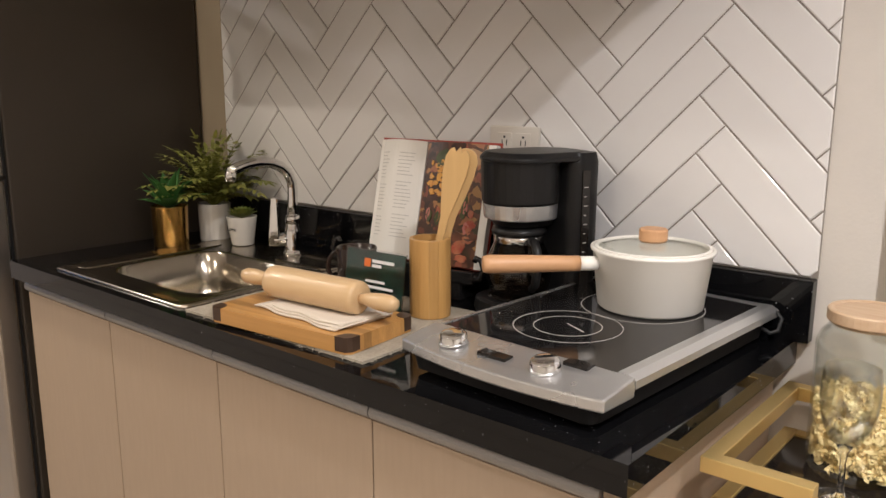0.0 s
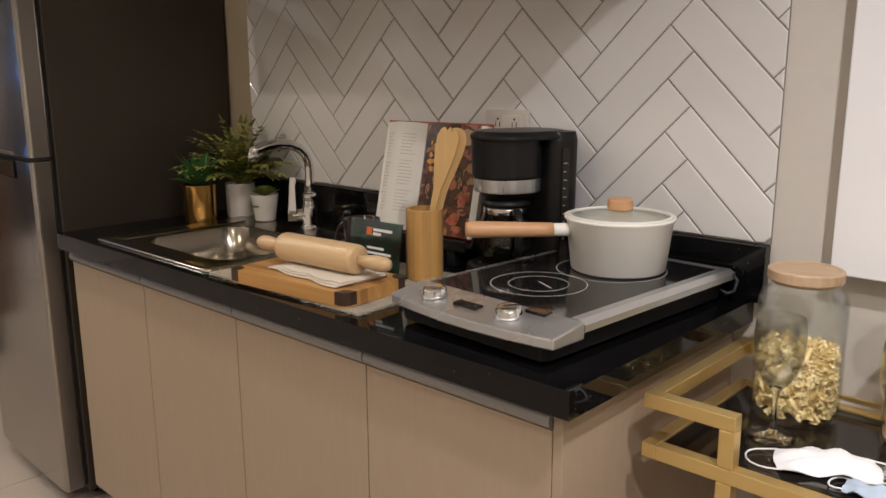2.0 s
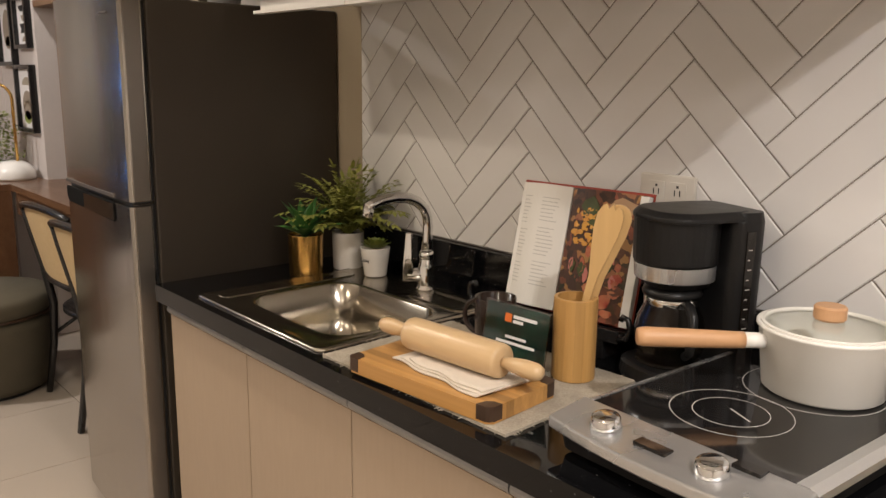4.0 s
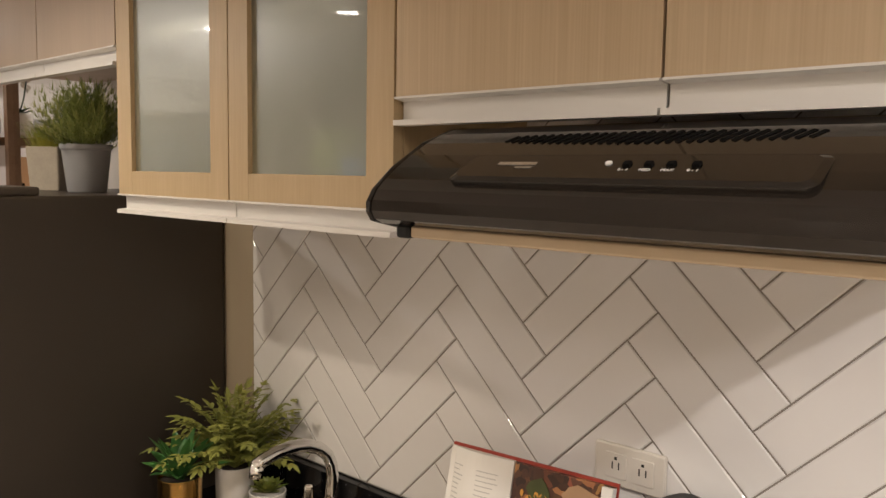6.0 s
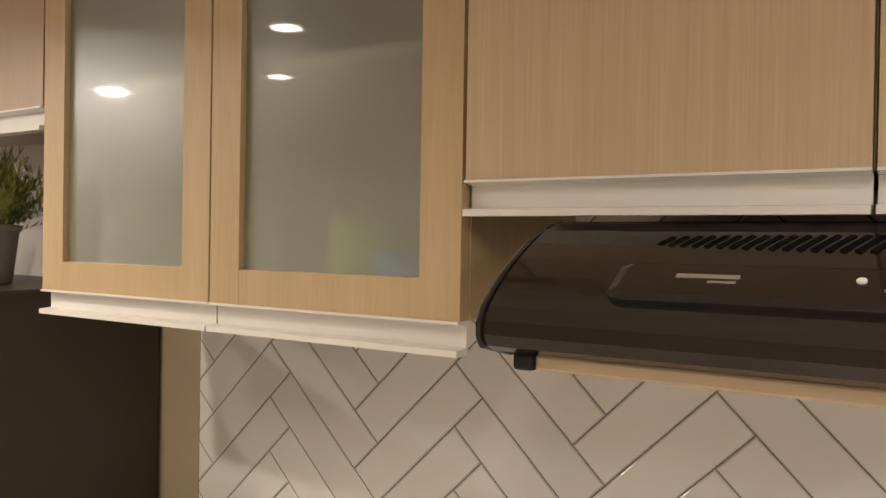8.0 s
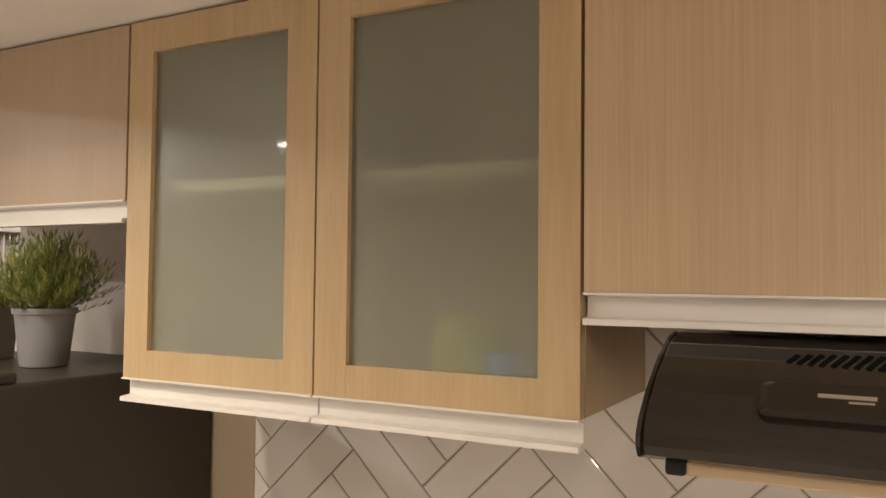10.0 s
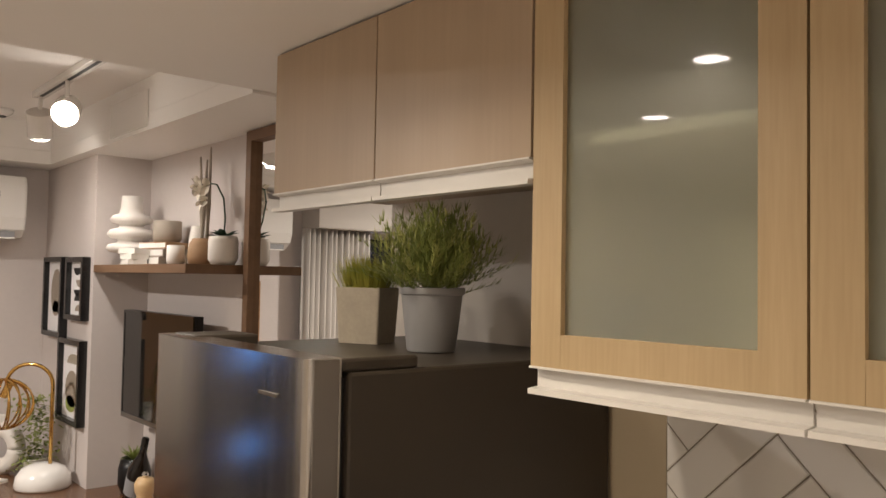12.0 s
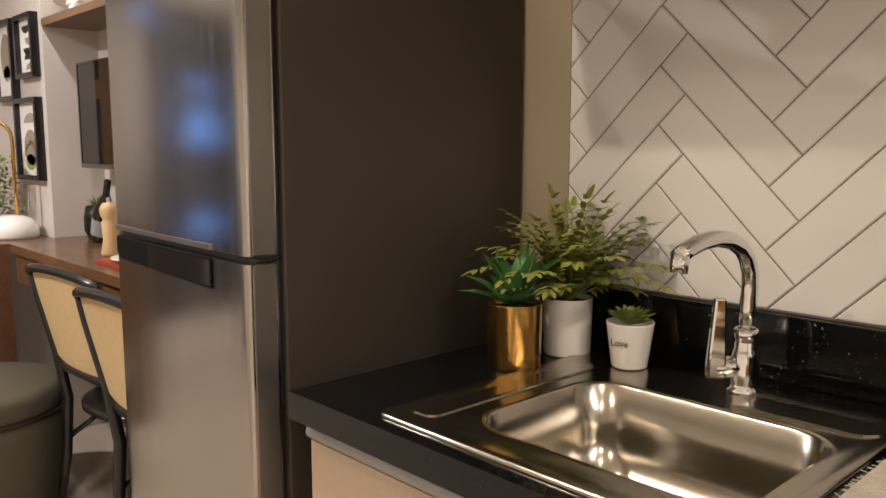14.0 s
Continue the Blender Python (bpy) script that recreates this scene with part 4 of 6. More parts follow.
mg = thing("mug", (-1.165, -0.303, CT + 0.0065), "dark brown glazed coffee mug", "mug")
part("cup", lathe([(0, 0), (0.036, 0), (0.041, 0.006), (0.043, 0.10), (0.042, 0.102), (0.039, 0.10), (0.037, 0.01), (0, 0.008)], 36), M["mug"], mg, smooth=True)
pts = [(-0.040 - 0.032 * math.sin(radians(a)), -0.012 - 0.006 * math.sin(radians(a)), 0.052 - 0.034 * math.cos(radians(a))) for a in range(0, 181, 20)]
part("handle", tube(pts, 0.0055, 10), M["mug"], mg, smooth=True)

sg = thing("sign_holder", (-1.035, -0.392, CT + 0.0065), "clear acrylic card stand with dark teal printed card", "sign", rz=3)
tl = Matrix.Rotation(radians(-9), 4, "X")
for nm, b, mt, lb in (("acrylic_panel", box(-0.078, 0.078, -0.0025, 0.0, 0.0, 0.124), M["acrylic"], "clear acrylic panel"), ("card", box(-0.075, 0.075, 0.0006, 0.0012, 0.003, 0.121), M["sign"], "dark teal printed card")):
    b.transform(tl)
    part(nm, b, mt, sg, lb)
part("foot", box(-0.078, 0.078, 0.0, 0.045, 0.0, 0.0025), M["acrylic"], sg)
for x0, x1, z0, z1, mt in ((-0.026, -0.010, 0.090, 0.106, M["orange"]), (-0.006, 0.050, 0.099, 0.105, M["white_print"]), (-0.006, 0.018, 0.090, 0.096, M["white_print"]),
                           (-0.020, 0.030, 0.060, 0.065, M["white_print"]), (-0.042, 0.052, 0.049, 0.054, M["white_print"])):
    b = box(x0, x1, -0.0032, -0.0026, z0, z1)
    b.transform(tl)
    part("print_bar", b, mt, sg)

# cookbook on a black stand
bk = thing("cookbook", (-1.125, -0.165, CT + 0.058), "open cookbook with food photographs leaning on a stand", "book", rz=5)
lean = Matrix.Rotation(radians(-13), 4, "X")


def page(x0, x1, bulge, z1, mat, name, label):
    n = 12
    f, bck = [], []
    for i in range(n + 1):
        t = i / n
        x = x0 + (x1 - x0) * t
        y = -bulge * math.sin(math.pi * min(1.0, 0.05 + abs(x) / max(abs(x0), abs(x1)))) - 0.004
        f.append((x, y))
    poly = f + [(x, 0.0) for x, _ in f[::-1]]
    b = prism(poly, "z", 0.004, z1)
    b.transform(lean)
    return part(name, b, mat, bk, label), f


cov = box(-0.1335, 0.186, 0.0005, 0.004, 0.0, 0.2735)
cov.transform(lean)
part("cover", cov, M["redcover"], bk, "red hard cover")
page(-0.133, -0.001, 0.020, 0.268, M["paper"], "left_page", "printed white page")
page(0.001, 0.183, 0.014, 0.268, M["photo_page"], "right_page", "dark food photograph page")
edge = box(0.165, 0.1835, -0.0165, -0.001, 0.004, 0.266)
edge.transform(lean)
part("page_edge", edge, M["paper"], bk, "white page edges")


def on_page(x, half, bulge):
    return -bulge * math.sin(math.pi * min(1.0, 0.05 + abs(x) / half)) - 0.0048


for col in (0, 1):
    for i in range(24):
        if (i + col) % 9 == 8:
            continue
        z = 0.238 - i * 0.0082
        xa = -0.120 + col * 0.057
        xb = xa + (0.026 if col == 0 else 0.044) * random.uniform(0.6, 1.0)
        b = bmesh.new()
        ys = [on_page(xa, 0.133, 0.020), on_page((xa + xb) / 2, 0.133, 0.020), on_page(xb, 0.133, 0.020)]
        loft([[(x, y, z), (x, y, z + 0.0015), (x, y + 0.0006, z + 0.0015), (x, y + 0.0006, z)] for x, y in zip((xa, (xa + xb) / 2, xb), ys)], b)
        b.transform(lean)
        part("text_line", b, M["print"], bk)


def food(x, z, rx, rz_, mat, name):
    k = 14
    ph = random.uniform(0, 6)
    ring = [(x + rx * math.cos(2 * math.pi * i / k) * (1 + 0.18 * math.sin(3 * i + ph)), z + rz_ * math.sin(2 * math.pi * i / k) * (1 + 0.15 * math.cos(2 * i + ph))) for i in range(k)]
    b = loft([[(u, on_page(u, 0.183, 0.014) + 0.0006, v) for u, v in ring], [(u, on_page(u, 0.183, 0.014) - 0.0006 - random.uniform(0.0, 0.0005), v) for u, v in ring]])
    b.transform(lean)
    part(name, b, mat, bk)


food(0.13, 0.238, 0.030, 0.018, M["rope"], "photo_table")
food(0.055, 0.232, 0.022, 0.020, M["food_green"], "photo_herb")
food(0.085, 0.200, 0.026, 0.020, M["food_green"], "photo_leaf")
for k in range(44):
    food(0.018 + 0.060 * random.random(), 0.150 + 0.075 * random.random(), random.uniform(0.003, 0.008), random.uniform(0.002, 0.006), M["food_yellow"], "photo_pasta")
for k in range(16):
    food(0.016 + 0.13 * random.random(), 0.085 + 0.075 * random.random(), random.uniform(0.005, 0.011), random.uniform(0.008, 0.017), M[random.choice(("food_pink", "food_red", "food_green"))], "photo_meat")
for k in range(9):
    food(0.025 + 0.125 * random.random(), 0.022 + 0.05 * random.random(), random.uniform(0.008, 0.018), random.uniform(0.006, 0.012), M[random.choice(("food_red", "food_red", "photo_dark"))], "photo_pepper")
stnd = thing("book_stand", (-1.125, -0.165, CT + 0.0005), "black book stand with curled ledge ends", "book stand", rz=5)
part("ledge", box(-0.175, 0.185, -0.045, 0.015, 0.044, 0.056), M["blackwood"], stnd, bevel=0.003)
part("ledge_front", box(-0.175, 0.185, -0.050, -0.043, 0.040, 0.066), M["blackwood"], stnd, bevel=0.002)
b = box(-0.13, 0.14, 0.006, 0.014, 0.05, 0.25)
b.transform(Matrix.Translation((0, 0, 0.056)) @ lean @ Matrix.Translation((0, 0.002, -0.056)))
part("back_board", b, M["blackwood"], stnd)
for x in (-0.13, 0.14):
    part("leg", box(x - 0.012, x + 0.012, -0.045, 0.09, 0.0, 0.046), M["blackwood"], stnd, bevel=0.003)
for s, x in ((-1, -0.175), (1, 0.185)):
    pts = [(x, -0.047, 0.05), (x + s * 0.018, -0.047, 0.056), (x + s * 0.026, -0.047, 0.076), (x + s * 0.020, -0.047, 0.094), (x + s * 0.008, -0.047, 0.098), (x + s * 0.004, -0.047, 0.090)]
    part("curl", tube(pts, 0.006, 8), M["blackwood"], stnd, smooth=True)

# coffee maker
cm = thing("coffee_maker", (-0.828, -0.125, CT), "black drip coffee maker with steel band and glass carafe", "coffee maker", rz=-20)


def dome(x0, x1, y0, y1, r, z):
    return [(x, y, z) for x, y in rounded(x0, x1, y0, y1, r, 8)]


part("base", loft([dome(-0.082, 0.086, -0.125, 0.085, 0.07, 0.0), dome(-0.084, 0.088, -0.127, 0.087, 0.07, 0.006), dome(-0.082, 0.086, -0.125, 0.085, 0.07, 0.026), dome(-0.074, 0.078, -0.117, 0.077, 0.062, 0.030)]), M["blackplastic"], cm)
part("hot_plate", lathe([(0, 0.030), (0.058, 0.030), (0.060, 0.032), (0.056, 0.034), (0, 0.034)], 36, cx=0, cy=-0.045), M["blackgloss"], cm)
tank = part("water_tank", loft([dome(-0.070, 0.088, 0.018, 0.087, 0.025, 0.028), dome(-0.072, 0.090, 0.015, 0.088, 0.025, 0.30), dome(-0.068, 0.086, 0.020, 0.084, 0.022, 0.318)]), M["blackplastic"], cm)
part("water_gauge", box(0.0895, 0.0925, 0.036, 0.054, 0.06, 0.285), M["blackgloss"], tank, "glossy water gauge")
for i in range(10):
    part("gauge_mark", box(0.0926, 0.0932, 0.040, 0.045 + 0.004 * (i % 2), 0.09 + 0.018 * i, 0.0915 + 0.018 * i), M["print"], tank)
head = part("brew_head", loft([dome(-0.068, 0.070, -0.116, 0.030, 0.066, 0.2195), dome(-0.071, 0.073, -0.119, 0.030, 0.068, 0.224), dome(-0.073, 0.075, -0.121, 0.030, 0.069, 0.302)]), M["blackplastic"], cm)
part("head_lid", loft([dome(-0.074, 0.088, -0.122, 0.086, 0.066, 0.3025), dome(-0.074, 0.088, -0.122, 0.086, 0.066, 0.310), dome(-0.064, 0.078, -0.112, 0.076, 0.058, 0.320)]), M["blackplastic"], cm, bevel=0.002)
part("steel_band", loft([dome(-0.0655, 0.0675, -0.1135, 0.028, 0.0645, 0.190), dome(-0.0670, 0.0690, -0.1150, 0.028, 0.0650, 0.192), dome(-0.0690, 0.0710, -0.1170, 0.028, 0.0660, 0.219)]), M["silver"], cm, "bright steel band", smooth=False)
part("filter_cone", loft([dome(-0.048, 0.050, -0.093, 0.020, 0.046, 0.176), dome(-0.060, 0.062, -0.106, 0.024, 0.058, 0.1895)]), M["blackplastic"], cm, "black filter holder")
def up_(profile):
    return [(r_, 0.0345 + (z_ - 0.0345) * 1.13) for r_, z_ in profile]


ca = part("carafe", lathe(up_([(0.050, 0.0345), (0.062, 0.050), (0.066, 0.075), (0.060, 0.105), (0.047, 0.132), (0.046, 0.142), (0.044, 0.142), (0.045, 0.132), (0.058, 0.104), (0.064, 0.075), (0.060, 0.051), (0.050, 0.0375), (0, 0.037), (0, 0.0345)]), 40, cx=0, cy=-0.045), M["carafe"], cm, "clear glass carafe", smooth=True)
part("carafe_lid", lathe(up_([(0, 0.143), (0.052, 0.143), (0.055, 0.148), (0.050, 0.157), (0, 0.158)]), 32, cx=0, cy=-0.045), M["blackplastic"], ca, "black plastic lid", smooth=True)
part("carafe_collar", lathe(up_([(0.0475, 0.128), (0.050, 0.130), (0.050, 0.141), (0.0475, 0.1425)]), 32, cx=0, cy=-0.045, closed=True), M["chrome"], ca, "chrome collar", smooth=True)
part("carafe_handle", tube([(0.048, -0.05, 0.150), (0.072, -0.06, 0.152), (0.090, -0.066, 0.138), (0.094, -0.068, 0.104), (0.086, -0.066, 0.072), (0.068, -0.060, 0.060)], 0.0085, 8), M["blackplastic"], ca, "black plastic handle", smooth=True)

# induction cooker
ck = thing("electric_cooker", (-0.582, -0.318, CT), "two-zone glass electric cooker with silver control panel", "cooker", rz=-3.5)
part("underbody", loft([dome(-0.165, 0.168, -0.262, 0.280, 0.02, 0.008), dome(-0.172, 0.175, -0.268, 0.284, 0.02, 0.042)]), M["blackplastic"], ck, "black plastic underside")
part("side_frame", prism([(-0.184, 0.040), (-0.184, 0.050), (-0.172, 0.056), (-0.166, 0.056), (-0.166, 0.040)], "y", -0.190, 0.292), M["silver"], ck, "silver side frame")
part("side_frame", prism([(0.188, 0.040), (0.188, 0.050), (0.176, 0.056), (0.160, 0.056), (0.160, 0.040)], "y", -0.190, 0.292), M["silver"], ck, "silver side frame")
part("rear_frame", box(-0.166, 0.160, 0.276, 0.292, 0.040, 0.0555), M["silver"], ck)
part("glass_top", box(-0.1655, 0.1595, -0.1895, 0.2755, 0.043, 0.0545), M["ceram"], ck, "black ceramic glass plate")
n = 12
cp = []
for i in range(n + 1):
    u = -1 + 2 * i / n
    cp.append((0.002 + 0.186 * u, -0.268 - 0.020 * (1 - u * u)))
panelpoly = cp + [(0.188, -0.1902), (-0.184, -0.1902)]
b = bmesh.new()
lo_ = [b.verts.new((x, y, 0.030)) for x, y in panelpoly]
hi_ = [b.verts.new((x, y, 0.046 if y < -0.2 else 0.056)) for x, y in panelpoly]
b.faces.new(lo_[::-1])
b.faces.new(hi_)
for i in range(len(lo_)):
    j = (i + 1) % len(lo_)
    b.faces.new((lo_[i], lo_[j], hi_[j], hi_[i]))
cpnl = part("control_panel", b, M["silver"], ck, "brushed silver control panel", bevel=0.003)


def pz(y):
    return 0.046 + 0.010 * (y + 0.280) / 0.090 + 0.0015


for x in (-0.098, 0.075):
    kb = lathe([(0, 0.0150), (0.014, 0.0148), (0.019, 0.0135), (0.0215, 0.0105), (0.0225, 0.004), (0.0235, 0.0), (0, 0.0)], 32)
    kb.transform(Matrix.Translation((x, -0.240, pz(-0.240))) @ Matrix.Rotation(radians(6), 4, "X"))
    part("knob", kb, M["chrome"], cpnl, "chrome control knob", smooth=True)
for x0, x1, y0 in ((-0.040, 0.012, -0.252), (0.085, 0.125, -0.212)):
    part("display", box(x0, x1, y0, y0 + 0.020, pz(y0) - 0.004, pz(y0 + 0.02) + 0.0008), M["blackgloss"], cpnl, "dark display window")
gl = bpy.data.objects["glass_top"]
for cx, cy, rr in ((-0.015, -0.058, (0.088, 0.055)), (0.012, 0.130, (0.106, 0.070))):
    for r_ in rr:
        part("zone_ring", lathe([(r_ - 0.0006, 0.0546), (r_ + 0.0006, 0.0546), (r_ + 0.0006, 0.0549), (r_ - 0.0006, 0.0549)], 64, cx=cx, cy=cy, closed=True), M["print"], gl, "white printed zone ring")
b = box(-0.025, 0.025, -0.0012, 0.0012, 0.0546, 0.0549)
b.transform(Matrix.Translation((0.0, -0.058, 0)) @ Matrix.Rotation(radians(-25), 4, "Z"))
part("zone_mark", b, M["print"], gl)
for x in (-0.13, 0.135):
    for y in (-0.22, 0.24):
        part("foot", lathe([(0, 0), (0.014, 0), (0.014, 0.010), (0, 0.010)], 14, cx=x, cy=y), M["rubber"], ck)
part("cable", tube([(0.168, 0.262, 0.026), (0.186, 0.266, 0.018), (0.196, 0.276, 0.022), (0.198, 0.282, 0.040), (0.188, 0.284, 0.048), (0.178, 0.282, 0.044)], 0.0035, 8), M["rubber"], ck, "black power cable", smooth=True)

for ob in ck.children_recursive:
    ob.data.transform(Matrix.Diagonal((1.0, 1.0, 1.15, 1.0)))

# saucepan
sp = thing("saucepan", (-0.553, -0.180, CT + 0.0636), "cream enamel saucepan with wooden handle and glass lid", "saucepan", rz=229)
part("pan", lathe([(0, 0), (0.086, 0), (0.091, 0.004), (0.102, 0.098), (0.106, 0.101), (0.106, 0.106), (0.100, 0.106), (0.099, 0.096), (0.088, 0.008), (0, 0.006)], 56), M["potwhite"], sp, smooth=True)
lid = part("lid", lathe([(0, 0.1155), (0.05, 0.1135), (0.094, 0.106), (0.099, 0.103), (0.099, 0.100), (0.094, 0.103), (0.05, 0.1105), (0, 0.1125)], 48), M["jarglass"], sp, "glass lid", smooth=True)
part("lid_rim", lathe([(0.094, 0.1035), (0.0995, 0.1035), (0.0995, 0.108), (0.095, 0.109)], 48, closed=True), M["potwhite"], lid, "cream lid rim")
part("lid_knob", lathe([(0, 0.1155), (0.022, 0.1155), (0.0245, 0.119), (0.0245, 0.136), (0.022, 0.139), (0, 0.139)], 32), M["handlewood"], lid, "wooden lid knob", bevel=0.001)
b = tube([(0.100, 0, 0.080), (0.132, 0, 0.081)], 0.0125, 16)
part("handle_socket", b, M["potwhite"], sp, "cream handle socket", smooth=True)
part("handle", tube([(0.132, 0, 0.081), (0.150, 0, 0.081), (0.220, 0, 0.083), (0.290, 0, 0.085), (0.300, 0, 0.085)], 0.015, 20, radii=[0.0135, 0.0138, 0.0150, 0.0158, 0.0135]), M["handlewood"], sp, "pale wooden handle", smooth=True)

# wall socket
so = thing("wall_socket", (-0.973, 0.0, 1.220), "cream double wall socket plate on the tiles", "socket")
part("plate", loft([[(x, -0.0005, z) for x, z in rounded(-0.065, 0.065, -0.036, 0.036, 0.004, 3)], [(x, -0.006, z) for x, z in rounded(-0.065, 0.065, -0.036, 0.036, 0.004, 3)], [(x, -0.008, z) for x, z in rounded(-0.062, 0.062, -0.033, 0.033, 0.004, 3)]]), M["plate"], so)
for x in (-0.024, 0.026):
    f = part("socket_face", loft([[(u, -0.0078, v) for u, v in rounded(x - 0.020, x + 0.020, -0.022, 0.022, 0.003, 3)], [(u, -0.0095, v) for u, v in rounded(x - 0.019, x + 0.019, -0.021, 0.021, 0.003, 3)]]), M["plate"], so)
    for dx in (-0.006, 0.006):
        part("slot", box(x + dx - 0.0012, x + dx + 0.0012, -0.0099, -0.009, -0.006, 0.006), M["rubber"], f)
    part("earth_hole", box(x - 0.0025, x + 0.0025, -0.0099, -0.009, 0.010, 0.015), M["rubber"], f)

# ---- bar cart ----
ct = thing("bar_cart", (-0.205, -0.430, 0), "gold metal bar cart with black glass shelves", "bar cart")
TZ = 0.755


CL, CW = 0.78, 0.355
H2 = 0.012
for zz, x0 in ((TZ, -0.113), (0.30, 0.0)):
    fr_ = bmesh.new()
    box(x0, CL, -H2, H2, zz - 0.020, zz + 0.004, fr_)
    box(x0, CL, CW - H2, CW + H2, zz - 0.020, zz + 0.004, fr_)
    box(x0 - 2 * H2, x0, -H2, CW + H2, zz - 0.020, zz + 0.004, fr_)
    box(CL, CL + 2 * H2, -H2, CW + H2, zz - 0.020, zz + 0.004, fr_)
    part("shelf_frame", fr_, M["goldmatt"], ct, bevel=0.0015)
    part("shelf_glass", box(x0 + 0.0002, CL - 0.0002, H2 + 0.0002, CW - H2 - 0.0002, zz - 0.008, zz), M["blackgloss"], ct, "black glass shelf")
for x in (0.0, CL - 0.03):
    for y, s in ((0.0, -1), (CW, 1)):
        part("post", box(x - 0.012, x + 0.012, y - 0.0125, y + 0.0125, TZ + 0.0045, TZ + 0.0640), M["goldmatt"], ct, bevel=0.0015)
        part("leg", box(x - 0.012, x + 0.012, y - 0.0125, y + 0.0125, 0.3045, TZ - 0.0205), M["goldmatt"], ct, bevel=0.0015)
        part("lower_leg", box(x - 0.012, x + 0.012, y - 0.0125, y + 0.0125, 0.05, 0.2795), M["goldmatt"], ct, bevel=0.0015)
        part("castor", lathe([(0, 0.0), (0.018, 0.0), (0.022, 0.006), (0.022, 0.04), (0.012, 0.05), (0, 0.05)], 16, cx=x, cy=y), M["rubber"], ct, "black castor")
part("handle_bar", prism([(0.012, -H2), (-0.113 - 2 * H2, -H2), (-0.113 - 2 * H2, CW + H2), (0.012, CW + H2), (0.012, CW - H2), (-0.113, CW - H2), (-0.113, H2), (0.012, H2)], "z", TZ + 0.0642, TZ + 0.088), M["goldmatt"], ct, bevel=0.0015)
part("back_rail", box(0.013, CL - 0.043, CW - 0.004, CW + 0.004, TZ + 0.016, TZ + 0.024), M["goldmatt"], ct)


# ---- jars, glasses ----
def fusilli(b, m, r=0.0072, L=0.038):
    n = 10
    for s in range(3):
        a, c = [], []
        for i in range(n + 1):
            t = i / n
            an = t * 10.5 + s * 2.094
            z = (t - 0.5) * L
            a.append(b.verts.new(m @ Vector((0.0022 * math.cos(an + 0.9), 0.0022 * math.sin(an + 0.9), z))))
            c.append(b.verts.new(m @ Vector((r * math.cos(an), r * math.sin(an), z))))
        for i in range(n):
            b.faces.new((a[i], a[i + 1], c[i + 1], c[i]))


def bowtie(b, m, w=0.018, h=0.013):
    pts = [(-w, -h), (-w * 0.95, 0), (-w, h), (-0.003, 0.0035), (-0.003, -0.0035), (w, h), (w * 0.95, 0), (w, -h), (0.003, -0.0035), (0.003, 0.0035)]
    vs = [b.verts.new(m @ Vector((x, y, 0.004 * abs(y) / h * math.copysign(1, y * x + 1e-9)))) for x, y in pts]
    for f in ((0, 1, 4), (1, 3, 4), (1, 2, 3), (5, 6, 9), (6, 8, 9), (6, 7, 8), (3, 9, 8, 4)):
        b.faces.new([vs[i] for i in f])


def jar(x, y, kind, label):
    j = thing("storage_jar", (x, y, TZ + 0.0005), label, "jar", "pasta jars on the cart")
    R = 0.072
    g = part("glass_body", lathe([(0, 0), (R - 0.008, 0), (R, 0.008), (R, 0.205), (R - 0.006, 0.222), (R - 0.016, 0.232), (R - 0.016, 0.240), (R - 0.019, 0.240), (R - 0.019, 0.231), (R - 0.009, 0.220), (R - 0.003, 0.204), (R - 0.003, 0.010), (R - 0.010, 0.005), (0, 0.005)], 48), M["jarglass"], j, "clear glass body", smooth=True)
    g.visible_shadow = False
    part("lid", lathe([(0, 0.236), (R - 0.0195, 0.236), (R - 0.0195, 0.2405), (R - 0.014, 0.2405), (R - 0.0115, 0.243), (R - 0.0115, 0.259), (R - 0.014, 0.261), (R - 0.019, 0.261), (R - 0.021, 0.259), (0, 0.259)], 40), M["lidwood"], j, "round wooden lid", smooth=False, bevel=0.001)
    b = bmesh.new()
    for i in range(430):
        an, z = random.uniform(0, 6.283), random.uniform(0.016, 0.126)
        rr = (R - 0.014) * (random.uniform(0.80, 1.0) if random.random() < 0.75 and z < 0.115 else math.sqrt(random.random()))
        m = Matrix.Translation((rr * math.cos(an), rr * math.sin(an), z)) @ Euler((random.uniform(0, 3.14), random.uniform(0, 3.14), random.uniform(0, 3.14))).to_matrix().to_4x4()
        (fusilli if kind == 0 else bowtie)(b, m)
    for v in b.verts:
        q = Vector((v.co.x, v.co.y))
        if q.length > R - 0.0045:
            q *= (R - 0.0045) / q.length
            v.co.x, v.co.y = q.x, q.y
        v.co.z = max(v.co.z, 0.0065)
    part("pasta", b, M["pasta_a"] if kind == 0 else M["pasta_b"], j, "dry spiral pasta" if kind == 0 else "dry bow tie pasta")


jar(-0.206, -0.160, 0, "glass storage jar of spiral pasta with wooden lid")
jar(0.004, -0.162, 1, "glass storage jar of bow tie pasta with wooden lid")


